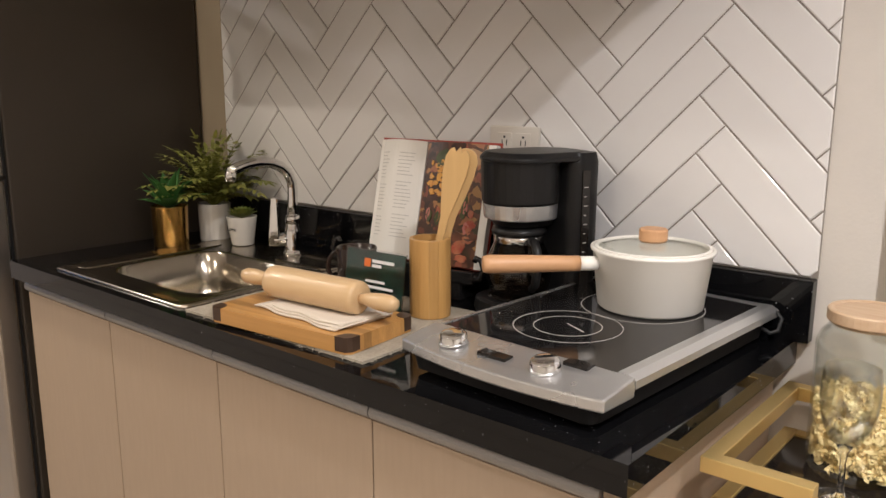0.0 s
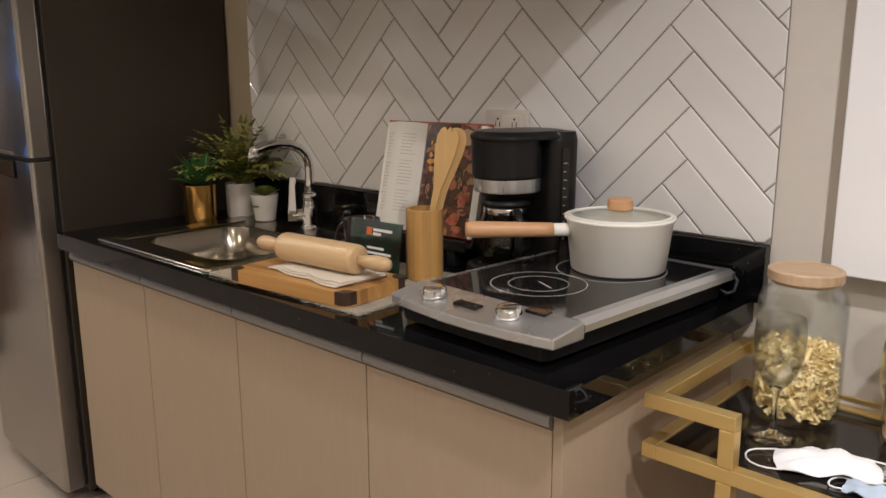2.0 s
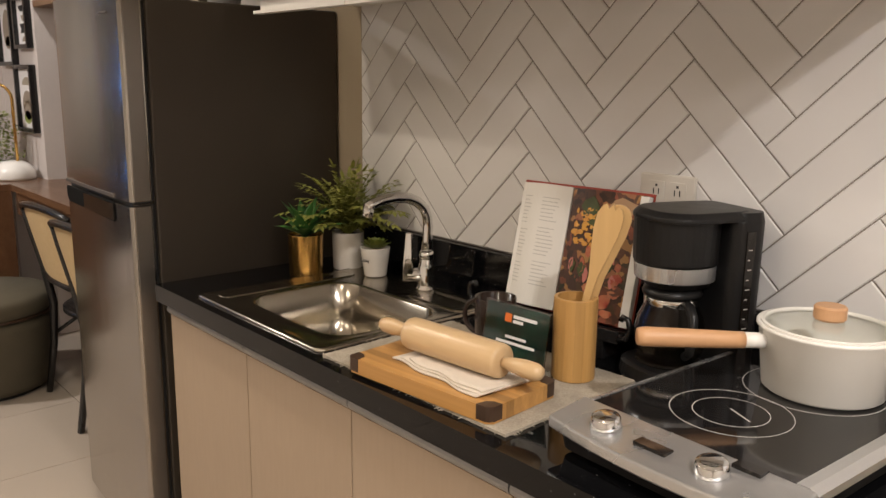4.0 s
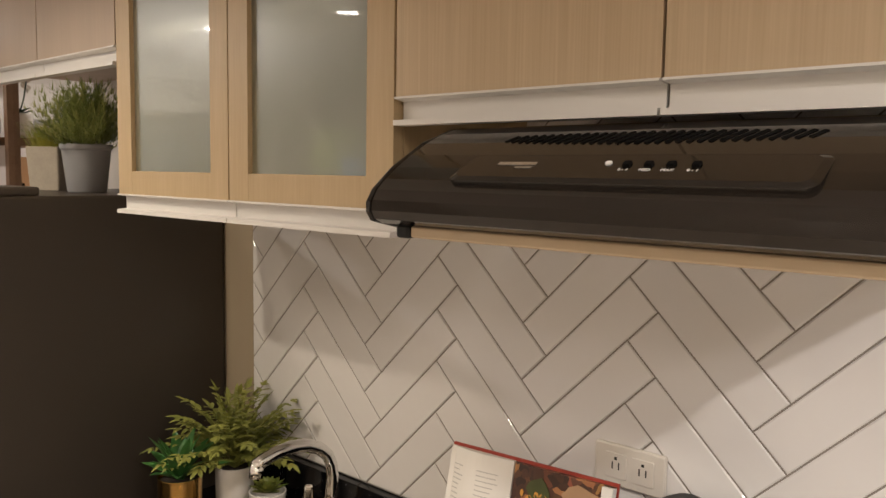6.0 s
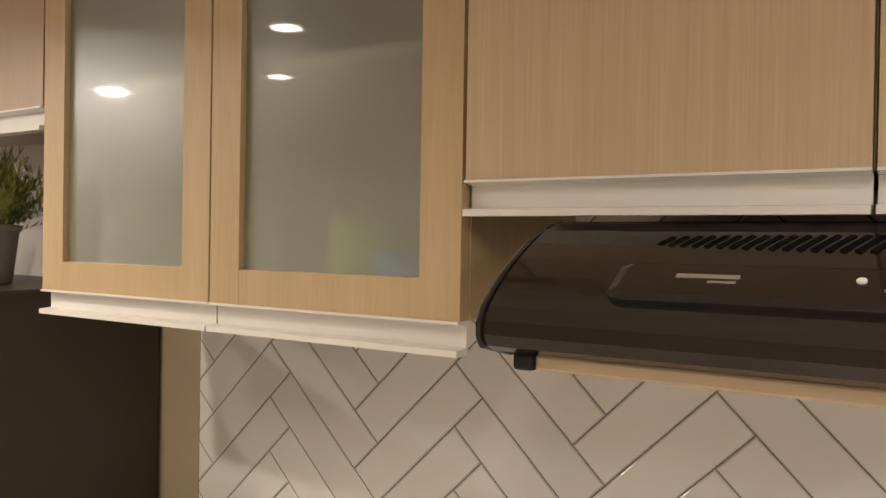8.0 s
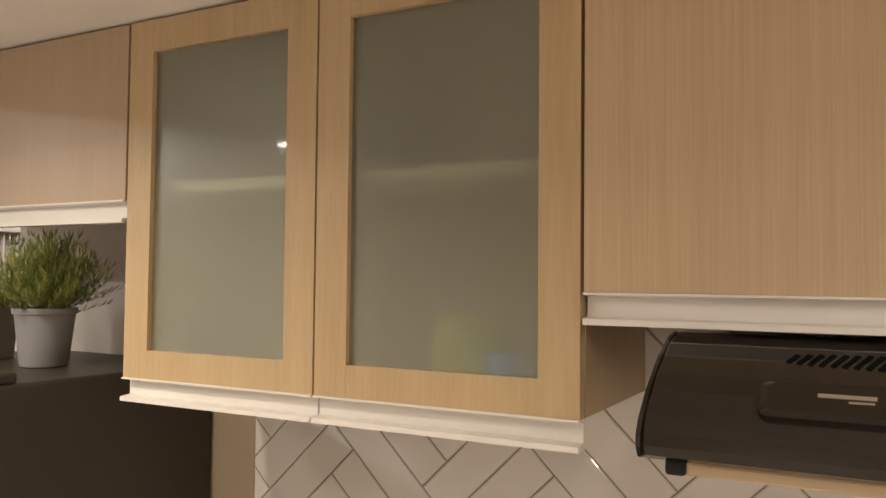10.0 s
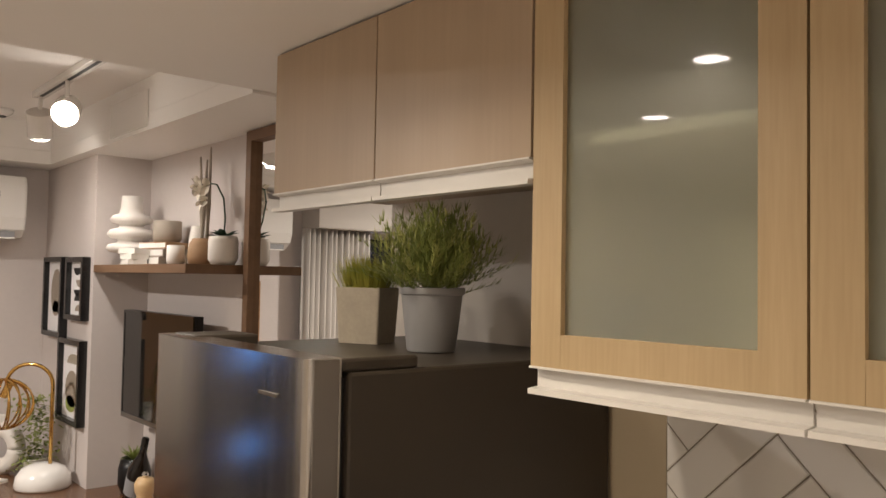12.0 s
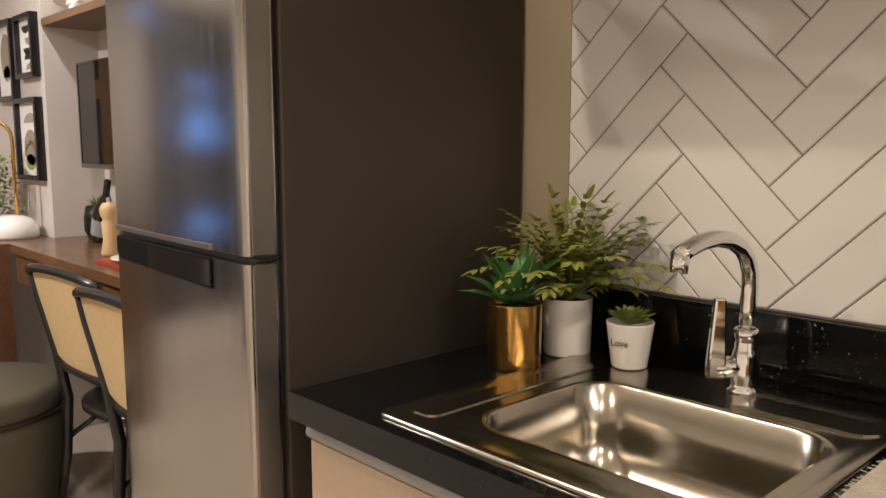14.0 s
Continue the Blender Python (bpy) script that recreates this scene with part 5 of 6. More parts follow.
def wine_glass(x, y):
    w = thing("wine_glass", (x, y, TZ + 0.0005), "empty clear stemmed wine glass on the cart", "glass", "wine glasses on the cart")
    part("stem", lathe([(0, 0), (0.036, 0), (0.037, 0.0015), (0.022, 0.004), (0.008, 0.009), (0.0046, 0.020), (0.0042, 0.064), (0.0066, 0.078), (0.0110, 0.086), (0, 0.088)], 44), M["glass"], w, "clear stem and foot", smooth=True).visible_shadow = False
    bowl = [(0.0112, 0.0862), (0.022, 0.096), (0.032, 0.116), (0.0385, 0.142), (0.0400, 0.165), (0.0385, 0.190), (0.0365, 0.2035), (0.0355, 0.2045), (0.0350, 0.2035), (0.0370, 0.190), (0.0385, 0.165), (0.0370, 0.142), (0.0305, 0.117), (0.020, 0.098), (0.0, 0.0885)]
    part("bowl", lathe(bowl, 44), M["stemware"], w, "clear bowl", smooth=True).visible_shadow = False


wine_glass(-0.198, -0.276)
wine_glass(-0.010, -0.284)


def face_mask(x, y, rz, mat, label, s):
    k = thing("face_mask", (x, y, TZ + 0.002), label, "face mask", rz=rz)
    b = bmesh.new()
    nx2, ny2 = 16, 10
    tv, lv = [], []
    for i in range(nx2 + 1):
        for j in range(ny2 + 1):
            u, v = i / nx2 * 2 - 1, j / ny2 * 2 - 1
            xx, yy = u * 0.075 * s * (1 - 0.12 * v * v), v * 0.040 * s
            z = 0.004 + 0.022 * s * (1 - u * u) * (1 - v * v) + 0.010 * noise.noise((u * 2, v * 2.5, rz)) + 0.0015 * math.sin(v * 9)
            tv.append(b.verts.new((xx, yy, max(0.002, z))))
            lv.append(b.verts.new((xx, yy, max(0.0005, z - 0.0014))))
    N = ny2 + 1
    for i in range(nx2):
        for j in range(ny2):
            q_ = (i * N + j, (i + 1) * N + j, (i + 1) * N + j + 1, i * N + j + 1)
            b.faces.new([tv[t] for t in q_])
            b.faces.new([lv[t] for t in q_[::-1]])
    part("panel", b, mat, k, smooth=True)
    for sgn in (-1, 1):
        pts = [(sgn * 0.066 * s, 0.036 * s, 0.004)] + [(sgn * (0.070 + 0.045 * math.sin(radians(a))) * s, (0.034 - 0.068 * a / 180) * s + 0.01 * math.sin(radians(2 * a)), 0.0025) for a in range(20, 180, 20)] + [(sgn * 0.066 * s, -0.036 * s, 0.004)]
        part("ear_loop", tube(pts, 0.0014, 6), M["mask"], k, "white elastic loop")


face_mask(-0.095, -0.330, 25, M["mask"], "crumpled white face mask lying on the cart", 1.0)
face_mask(-0.020, -0.378, -10, M["maskblue"], "pale blue face mask lying on the cart", 0.5)

# ---- canvas on the wall ----
ar = thing("canvas_painting", (0.155, 0.0055, 1.55), "white canvas with black rings and a brown shape", "painting")
part("canvas", box(-0.36, 0.36, -0.048, -0.001, -0.565, 0.565), M["canvas"], ar, bevel=0.003)
for i in range(6):
    r_ = 0.115 - 0.0165 * i
    b = lathe([(r_ - 0.0034, 0), (r_ + 0.0034, 0), (r_ + 0.0034, 0.0008), (r_ - 0.0034, 0.0008)], 72, closed=True)
    b.transform(Matrix.Translation((-0.105, -0.0481, -0.195)) @ Matrix.Rotation(radians(90), 4, "X"))
    part("painted_ring", b, M["ink"], ar, "black painted ring")
b = lathe([(0, 0), (0.16, 0), (0.16, 0.0008), (0, 0.0008)], 64)
b.transform(Matrix.Translation((0.015, -0.0481, -0.405)) @ Matrix.Rotation(radians(90), 4, "X") @ Matrix.Diagonal((1.0, 0.62, 1, 1)))
part("painted_shape", b, M["brownpaint"], ar, "brown painted shape")

# ---- inside the glazed cabinets ----
bx = thing("bowl", (-1.520, -0.256, 2.0035), "dark bowl on the cabinet shelf", "bowl")
part("bowl_body", lathe([(0, 0), (0.046, 0), (0.058, 0.03), (0.062, 0.100), (0.058, 0.100), (0.054, 0.032), (0.040, 0.006), (0, 0.006)], 32), M["pitchblack"], bx, smooth=True)
by = thing("jug", (-1.400, -0.250, 1.6665), "lime green jug in the cabinet", "jug")
part("body", lathe([(0, 0), (0.060, 0), (0.066, 0.01), (0.060, 0.095), (0.062, 0.108), (0.059, 0.108), (0.056, 0.095), (0, 0.01)], 28), M["leaf_c"], by, smooth=True)
bz = thing("cup", (-1.325, -0.286, 1.6665), "small blue cup in the cabinet", "cup")
part("body", lathe([(0, 0), (0.028, 0), (0.034, 0.06), (0.031, 0.06), (0.026, 0.006), (0, 0.006)], 24), M["bluecup"], bz, smooth=True)
bw = thing("tumbler", (-1.96, -0.255, 1.6665), "dark tumbler in the cabinet", "cup")
part("body", lathe([(0, 0), (0.032, 0), (0.036, 0.09), (0.033, 0.09), (0.029, 0.006), (0, 0.006)], 24), M["mug"], bw, smooth=True)

# ---- the living area ----
DZ = 0.88
ds = thing("desk", (-4.4, 0, 0), "dark walnut wall-hung desk with a return", "desk")
part("desktop", prism([(-1.095, -0.156), (-1.095, -1.3), (-0.27, -1.3), (-0.27, -0.36), (1.32, -0.36), (1.32, 0.078), (-0.357, 0.078), (-0.357, -0.156)], "z", DZ - 0.035, DZ), M["deskwood"], ds)
part("front_apron", box(-0.27, 1.32, -0.34, -0.32, DZ - 0.16, DZ - 0.036), M["deskwood"], ds)
part("side_panel", box(-0.29, -0.27, -1.29, -0.36, 0.0, DZ - 0.036), M["deskwood"], ds)
part("end_panel", box(1.29, 1.32, -0.31, 0.07, 0.0, DZ - 0.036), M["deskwood"], ds)
# Added dark sheet before the wall; its walnut colour stands for under-desk shade.
part("back_panel", box(-0.35, 1.289, 0.055, 0.076, 0.0, DZ - 0.036), M["deskwood"], ds)

sh = thing("wall_shelf", (-4.28, 0.0, 1.803), "walnut floating wall shelf", "shelf")
part("board", box(-0.478, 0.475, -0.155, 0.079, -0.016, 0.016), M["shelfwood"], sh, bevel=0.002)
SZ = 1.8195

def stacked_vase(x, y):
    v = thing("sculptural_vase", (x, y, SZ), "cream ripple-shaped matt ceramic vase", "vase")
    prof = [(0, 0), (0.045, 0), (0.035, 0.02), (0.030, 0.045), (0.085, 0.055), (0.098, 0.070), (0.090, 0.085), (0.055, 0.095), (0.050, 0.105), (0.085, 0.115), (0.096, 0.130), (0.085, 0.147), (0.050, 0.157), (0.047, 0.168),
            (0.078, 0.178), (0.086, 0.192), (0.074, 0.207), (0.050, 0.216), (0.044, 0.24), (0.040, 0.290), (0.034, 0.290), (0.036, 0.23), (0, 0.22)]
    part("body", lathe(prof, 36), M["whitematt"], v, smooth=True)


stacked_vase(-4.635, -0.045)
for i, (w, d, z, h, mt) in enumerate(((0.20, 0.14, 0.0, 0.032, "greige"), (0.19, 0.13, 0.0325, 0.030, "greige"), (0.18, 0.13, 0.063, 0.026, "rope"))):
    bo = thing("book", (-4.345, -0.005, SZ + z), "greige cloth-bound book lying flat", "book", "books on the wall shelf", rz=6 * i)
    part("cover", box(-w / 2, w / 2, -d / 2, d / 2, 0, h), M[mt], bo, bevel=0.002)
    part("pages", box(-w / 2 - 0.001, w / 2 - 0.004, -d / 2 - 0.0012, d / 2 - 0.004, 0.004, h - 0.004), M["paper"], bo, "white page edges")
for i in range(3):
    bo = thing("book", (-4.40, -0.112, SZ + 0.021 * i), "white paperback lying on the shelf", "book", "white books on the wall shelf", rz=-8 + 9 * i)
    part("cover", box(-0.06, 0.06, -0.035, 0.035, 0, 0.0205), M["paper"], bo, bevel=0.001)
gb = thing("pottery_bowl", (-4.345, -0.005, SZ + 0.0895), "greige pottery cup on books", "bowl")
part("body", lathe([(0, 0), (0.045, 0), (0.055, 0.012), (0.055, 0.085), (0.050, 0.085), (0.050, 0.014), (0, 0.010)], 28), M["greige"], gb, smooth=True)
cv = thing("cream_vase", (-4.14, 0.03, SZ), "small cream bottle vase", "vase")
part("body", lathe([(0, 0), (0.030, 0), (0.034, 0.01), (0.032, 0.09), (0.022, 0.15), (0.018, 0.15), (0.020, 0.09), (0, 0.02)], 24), M["whitematt"], cv, smooth=True)
tp = thing("tan_pot", (-4.005, -0.005, SZ), "tan pottery pot with dry stems", "pot")
part("pot", lathe([(0, 0), (0.050, 0), (0.056, 0.03), (0.050, 0.075), (0.038, 0.095), (0.034, 0.095), (0.044, 0.07), (0, 0.02)], 28), M["rope"], tp, smooth=True)
for dx, dy, h in ((-0.025, 0.0, 0.40), (0.012, 0.01, 0.43), (0.02, -0.01, 0.38)):
    part("dry_stem", tube([(dx * 0.3, dy, 0.06), (dx, dy, 0.22), (dx * 1.8, dy, h)], 0.006, 7, radii=[0.005, 0.009, 0.003]), M["greige"], tp)
cu2 = thing("cream_cup", (-4.085, -0.075, SZ), "small cream pottery cup", "cup")
part("body", lathe([(0, 0), (0.026, 0), (0.032, 0.01), (0.032, 0.07), (0.028, 0.07), (0.028, 0.012), (0, 0.01)], 24), M["whitematt"], cu2, smooth=True)
oc = thing("potted_orchid", (-3.862, 0.005, SZ), "white orchid with dark leaves in a pale pot", "plant")
part("pot", lathe([(0, 0), (0.040, 0), (0.052, 0.02), (0.052, 0.085), (0.047, 0.10), (0.042, 0.10), (0.046, 0.08), (0, 0.06)], 28), M["whitematt"], oc, smooth=True)
bm = bmesh.new()
for k in range(9):
    blade(bm, (0, 0, 0.09), polar(k * 0.7, radians(25 + 10 * (k % 3))), 0.065, 0.030, 0.4, 0.2, 3)
part("leaves", bm, M["leaf_dark"], oc)
part("stem", tube([(0, 0, 0.09), (0.03, -0.01, 0.16), (0.035, -0.02, 0.23), (0.0, -0.03, 0.28), (-0.06, -0.04, 0.29), (-0.11, -0.05, 0.27)], 0.003, 6), M["leaf_dark"], oc)
for cx, cz in ((-0.045, 0.275), (-0.085, 0.262), (-0.118, 0.285), (-0.065, 0.225)):
    bm = bmesh.new()
    for k in range(6):
        a = k * 1.047 + cz * 30
        blade(bm, (cx, -0.05, cz), (math.cos(a), -0.35, math.sin(a)), 0.040, 0.030, 0.1, 0.15, 3)
    part("flower", bm, M["petal"], oc, "white orchid flower")

# mirror with a dark wood frame
mr = thing("wall_mirror", (-3.345, 0.079, 1.60), "tall wall mirror in a dark wooden frame", "mirror")
part("glass", box(-0.405, 0.42, -0.012, -0.006, -0.66, 0.65), M["mirror"], mr, "silvered mirror glass")
part("frame_stile", box(-0.440, -0.405, -0.035, -0.001, -0.69, 0.685), M["shelfwood"], mr)
part("frame_stile", box(0.42, 0.45, -0.035, -0.001, -0.69, 0.685), M["shelfwood"], mr)
part("frame_rail", box(-0.405, 0.42, -0.035, -0.001, 0.65, 0.685), M["shelfwood"], mr)
part("frame_rail", box(-0.405, 0.42, -0.035, -0.001, -0.69, -0.66), M["shelfwood"], mr)

tv = thing("television", (-4.323, -0.05, 1.41), "flat black television on the wall, switched off", "television")
part("screen", box(-0.340, 0.340, 0.002, 0.006, -0.203, 0.212), M["screen"], tv, "glossy dark screen")
part("housing", box(-0.352, 0.352, 0.0065, 0.040, -0.222, 0.2225), M["blackplastic"], tv, bevel=0.002)
part("bezel", box(-0.352, 0.352, 0.0, 0.006, -0.222, -0.2035), M["satin"], tv, "silver lower edge")
part("bezel", box(-0.352, 0.352, 0.0, 0.006, 0.2125, 0.2225), M["blackgloss"], tv)
for x in (-0.352, 0.3405):
    part("bezel", box(x, x + 0.0115, 0.0, 0.006, -0.203, 0.212), M["blackgloss"], tv)
part("wall_mount", box(-0.1, 0.1, 0.040, 0.128, -0.1, 0.1), M["blackplastic"], tv)


def picture(x0, x1, z0, z1, shapes, label):
    w, h = x1 - x0, z1 - z0
    f = thing("framed_picture", ((x0 + x1) / 2, -0.1535, (z0 + z1) / 2), label, "picture", "black framed pictures")
    t = 0.022
    part("frame_stile", box(-w / 2, -w / 2 + t, -0.035, 0, -h / 2, h / 2), M["blackwood"], f)
    part("frame_stile", box(w / 2 - t, w / 2, -0.035, 0, -h / 2, h / 2), M["blackwood"], f)
    part("frame_rail", box(-w / 2 + t, w / 2 - t, -0.0348, 0, h / 2 - t, h / 2), M["blackwood"], f)
    part("frame_rail", box(-w / 2 + t, w / 2 - t, -0.0348, 0, -h / 2, -h / 2 + t), M["blackwood"], f)
    part("print_sheet", box(-w / 2 + t, w / 2 - t, -0.012, -0.002, -h / 2 + t, h / 2 - t), M["canvas"], f, "white art print")
    for cx, cz, rx, rz_, half, mt in shapes:
        k = 18
        ring = [(cx * w + rx * w * math.cos(math.pi * (1 if half else 2) * i / k), cz * h + rz_ * h * math.sin(math.pi * (1 if half else 2) * i / k)) for i in range(k + (1 if half else 0))]
        part("printed_shape", prism(ring, "y", -0.0128, -0.0121), M[mt], f)


picture(-5.40, -5.105, 1.49, 1.857, [(0, 0.05, 0.28, 0.30, False, "greige"), (0, -0.2, 0.2, 0.15, True, "concrete")], "black framed picture of a pale abstract arch")
picture(-5.045, -4.80, 1.579, 1.853, [(-0.05, 0.33, 0.22, -0.12, True, "ink"), (0.08, 0.14, 0.2, -0.12, True, "greige"), (-0.02, -0.02, 0.22, -0.1, True, "ink"), (0.0, -0.20, 0.2, 0.12, True, "ink"), (0.06, -0.36, 0.2, 0.10, True, "greige")], "black framed print of stacked half circles")
picture(-5.12, -4.806, 1.129, 1.494, [(0, -0.1, 0.30, 0.22, False, "greige"), (0.05, 0.2, 0.3, 0.12, True, "concrete"), (-0.05, -0.28, 0.22, 0.1, False, "leaf_d")], "black framed picture of a pale landscape")

# air conditioner
ac = thing("air_conditioner", (W_END, -0.635, 1.945), "white split air conditioner on the wall", "air conditioner")
part("housing", prism([(0.0, 0.01), (0.12, 0.0), (0.175, 0.035), (0.195, 0.09), (0.195, 0.24), (0.175, 0.285), (0.0, 0.285)], "y", -0.345, 0.345), M["whitegloss"], ac, bevel=0.012)
part("air_outlet", box(0.10, 0.170, -0.30, 0.30, -0.002, 0.026), M["greypot"], ac, "dark air outlet")
part("louvre", box(0.12, 0.18, -0.30, 0.30, -0.008, -0.002), M["whitegloss"], ac)
words("display_digits", "24", 0.045, Matrix.Translation((0.1962, 0.21, 0.19)) @ Matrix.Rotation(radians(90), 4, "Z") @ Matrix.Rotation(radians(90), 4, "X"), M["greypot"], ac, "small display digits")

# curtains and the window behind them
bm = bmesh.new()
for k, (y0, y1) in enumerate(((-1.57, -1.10), (-3.2, -2.70))):
    n = 60
    f, bk2 = [], []
    for i in range(n + 1):
        y = y0 + (y1 - y0) * i / n
        x = W_END + 0.11 + 0.032 * math.sin(i * 1.25) + 0.008 * math.sin(i * 0.37)
        f.append((x, y))
        bk2.append((x - 0.006, y))
    cu3 = thing("curtain", (0, 0, 0), "long grey pleated curtain drawn aside", "curtain", "window curtains")
    part("pleats", prism(f + bk2[::-1], "z", 0.03, 2.08), M["curtain"], cu3, smooth=True)
pel = thing("curtain_box", (W_END, -2.15, 2.08), "grey padded curtain pelmet", "pelmet")
part("box_front", box(0.0, 0.20, -1.08, 1.0, 0.0, 0.205), M["curtain"], pel, bevel=0.006)
wn = thing("window_1", (W_END + 0.002, -2.0, 1.19), "dark night window with blue lit signs outside", "window")
wn["kind"] = "structure"
part("pane", box(0.0, 0.006, -0.85, 0.74, -0.9, 0.85), M["nightsky"], wn, "dark window glass")
part("lit_sign", box(0.008, 0.012, 0.37, 0.40, 0.74, 0.86), M["night"], wn, "blue lit sign seen through the window")
for z0, z1, w in ((0.10, 0.28, 0.10), (0.40, 0.47, 0.08), (-0.42, -0.32, 0.10)):
    part("lit_sign", box(0.008, 0.012, -0.15 - w / 2, -0.15 + w / 2, z0, z1), M["night"], wn, "blue lit sign seen through the window")
for y in (-0.88, 0.0, 0.74):
    part("window_frame", box(0.0, 0.03, y, y + 0.03, -0.92, 0.87), M["alu"], wn)

# desk lamp with wire shade
lp = thing("desk_lamp", (-4.90, -0.285, DZ + 0.0005), "brass desk lamp with wire globe and white dome base", "lamp")
part("base", lathe([(0, 0), (0.106, 0), (0.112, 0.010), (0.106, 0.050), (0.085, 0.080), (0.050, 0.097), (0.0, 0.102)], 40), M["whitegloss"], lp, "white dome base", smooth=True)
arc = [(0.02, 0.02, 0.09), (0.02, 0.02, 0.43)] + [(0.02 - 0.062 * (1 - math.cos(radians(a))), 0.02 - 0.075 * (1 - math.cos(radians(a))), 0.43 + 0.085 * math.sin(radians(a))) for a in range(15, 181, 15)] + [(-0.105, -0.125, 0.42)]
part("stem", tube(arc, 0.008, 10), M["gold"], lp, "curved brass stem", smooth=True)
gc = Vector((-0.110, -0.140, 0.345))
for k in range(8):
    an = math.pi * k / 8
    pts = [gc + Vector((0.118 * math.sin(t) * math.cos(an), 0.118 * math.sin(t) * math.sin(an), 0.105 * math.cos(t))) for t in [2 * math.pi * i / 24 for i in range(25)]]
    part("shade_wire", tube(pts, 0.0042, 6), M["gold"], lp, "brass wire hoop")
part("socket", tube([gc + Vector((0.02, 0.025, 0.10)), gc + Vector((0, 0, 0.03))], 0.016, 10), M["gold"], lp)

# other things on the desk
dn = thing("ring_vase", (-5.27, -0.375, DZ + 0.0005), "white matt ring-shaped ceramic vase", "vase", rz=40)
b = bmesh.new()
pts = [(0.085 * math.cos(t), 0, 0.115 + 0.085 * math.sin(t)) for t in [2 * math.pi * i / 28 for i in range(29)]]
tube(pts, 0.038, 12, b)
part("ring", b, M["whitematt"], dn, smooth=True)
part("neck", lathe([(0, 0.215), (0.03, 0.215), (0.026, 0.26), (0.022, 0.26), (0, 0.25)], 20), M["whitematt"], dn, smooth=True)
tr = thing("trailing_plant", (-5.13, -0.262, DZ + 0.0005), "small-leaved trailing artificial plant in a pot", "plant")
part("pot", lathe(pot_shell(0.04, 0.05, 0.08), 24), M["whitepot"], tr, smooth=True)
bm = bmesh.new()
for k in range(700):
    t = random.random()
    q = Vector((random.gauss(0, 0.040), random.gauss(0, 0.040), 0.03 + 0.33 * t))
    blade(bm, q, polar(random.uniform(0, 6.28), random.uniform(-0.6, 0.6)), random.uniform(0.016, 0.026), 0.014, 0.4, 0.1, 2)
part("foliage", bm, M["leaf_d"], tr)
ty = thing("magazine", (-5.16, -0.55, DZ + 0.0005), "open white magazine lying on the desk", "magazine", rz=30)
part("pages", loft([[(x, y, 0) for x, y in rounded(-0.16, 0.16, -0.11, 0.11, 0.005, 2)], [(x, y, 0.012) for x, y in rounded(-0.158, 0.158, -0.108, 0.108, 0.005, 2)]]), M["paper"], ty)
part("photo", box(-0.14, -0.02, -0.08, 0.08, 0.0122, 0.0128), M["redcover"], ty, "red printed photo")
dp = thing("potted_dark_plant", (-4.585, -0.02, DZ + 0.0005), "spiky dark green plant in a black pot", "plant")
part("pot", lathe([(0, 0), (0.045, 0), (0.062, 0.04), (0.062, 0.10), (0.052, 0.145), (0.046, 0.145), (0.055, 0.10), (0, 0.06)], 28), M["blackplastic"], dp, smooth=True)
bm = bmesh.new()
for k in range(60):
    blade(bm, (0, 0, 0.13), polar(k * 2.4, radians(random.uniform(15, 80))), random.uniform(0.05, 0.085), 0.010, 0.4, 0.1, 3)
part("leaves", bm, M["leaf_d"], dp)
bt = thing("bottle", (-4.42, -0.06, DZ + 0.0005), "dark bottle lying at a slant on the desk", "bottle")
b = lathe([(0, 0), (0.042, 0), (0.045, 0.01), (0.045, 0.13), (0.020, 0.19), (0.014, 0.21), (0.014, 0.27), (0, 0.27)], 28)
b.transform(Matrix.Translation((-0.04, 0, 0.012)) @ Matrix.Rotation(radians(22), 4, "Y"))
part("body", b, M["blackgloss"], bt, smooth=True)
b = lathe([(0.0452, 0.03), (0.0458, 0.03), (0.0458, 0.10), (0.0452, 0.10)], 28, closed=True)
b.transform(Matrix.Translation((-0.04, 0, 0.012)) @ Matrix.Rotation(radians(22), 4, "Y"))
part("paper_label", b, M["greypot"], bt, "grey label")
pm_ = thing("pepper_mill", (-4.02, -0.185, DZ + 0.0005), "turned pale wooden pepper mill", "pepper mill")
part("body", lathe([(0, 0), (0.036, 0), (0.038, 0.01), (0.028, 0.06), (0.032, 0.12), (0.026, 0.135), (0.034, 0.150), (0.036, 0.175), (0.026, 0.195), (0, 0.198)], 28), M["beech"], pm_, smooth=True)
part("cap", lathe([(0, 0.198), (0.010, 0.198), (0.012, 0.208), (0.008, 0.216), (0, 0.218)], 16), M["chrome"], pm_, "chrome cap", smooth=True)
for i, (px, py) in enumerate(((-3.72, -0.17), (-3.20, -0.17))):
    pl = thing("dinner_plate", (px, py, DZ + 0.0005), "cream plate on a wooden tray", "plate", "plates on the desk")
    part("tray", loft([[(x, y, 0) for x, y in rounded(-0.17, 0.17, -0.13, 0.13, 0.02, 4)], [(x, y, 0.010) for x, y in rounded(-0.17, 0.17, -0.13, 0.13, 0.02, 4)]]), M["redcover"], pl, "reddish wooden tray")
    part("dish", lathe([(0, 0.011), (0.07, 0.011), (0.125, 0.024), (0.126, 0.027), (0.07, 0.015), (0, 0.015)], 36), M["whitepot"], pl, smooth=True)


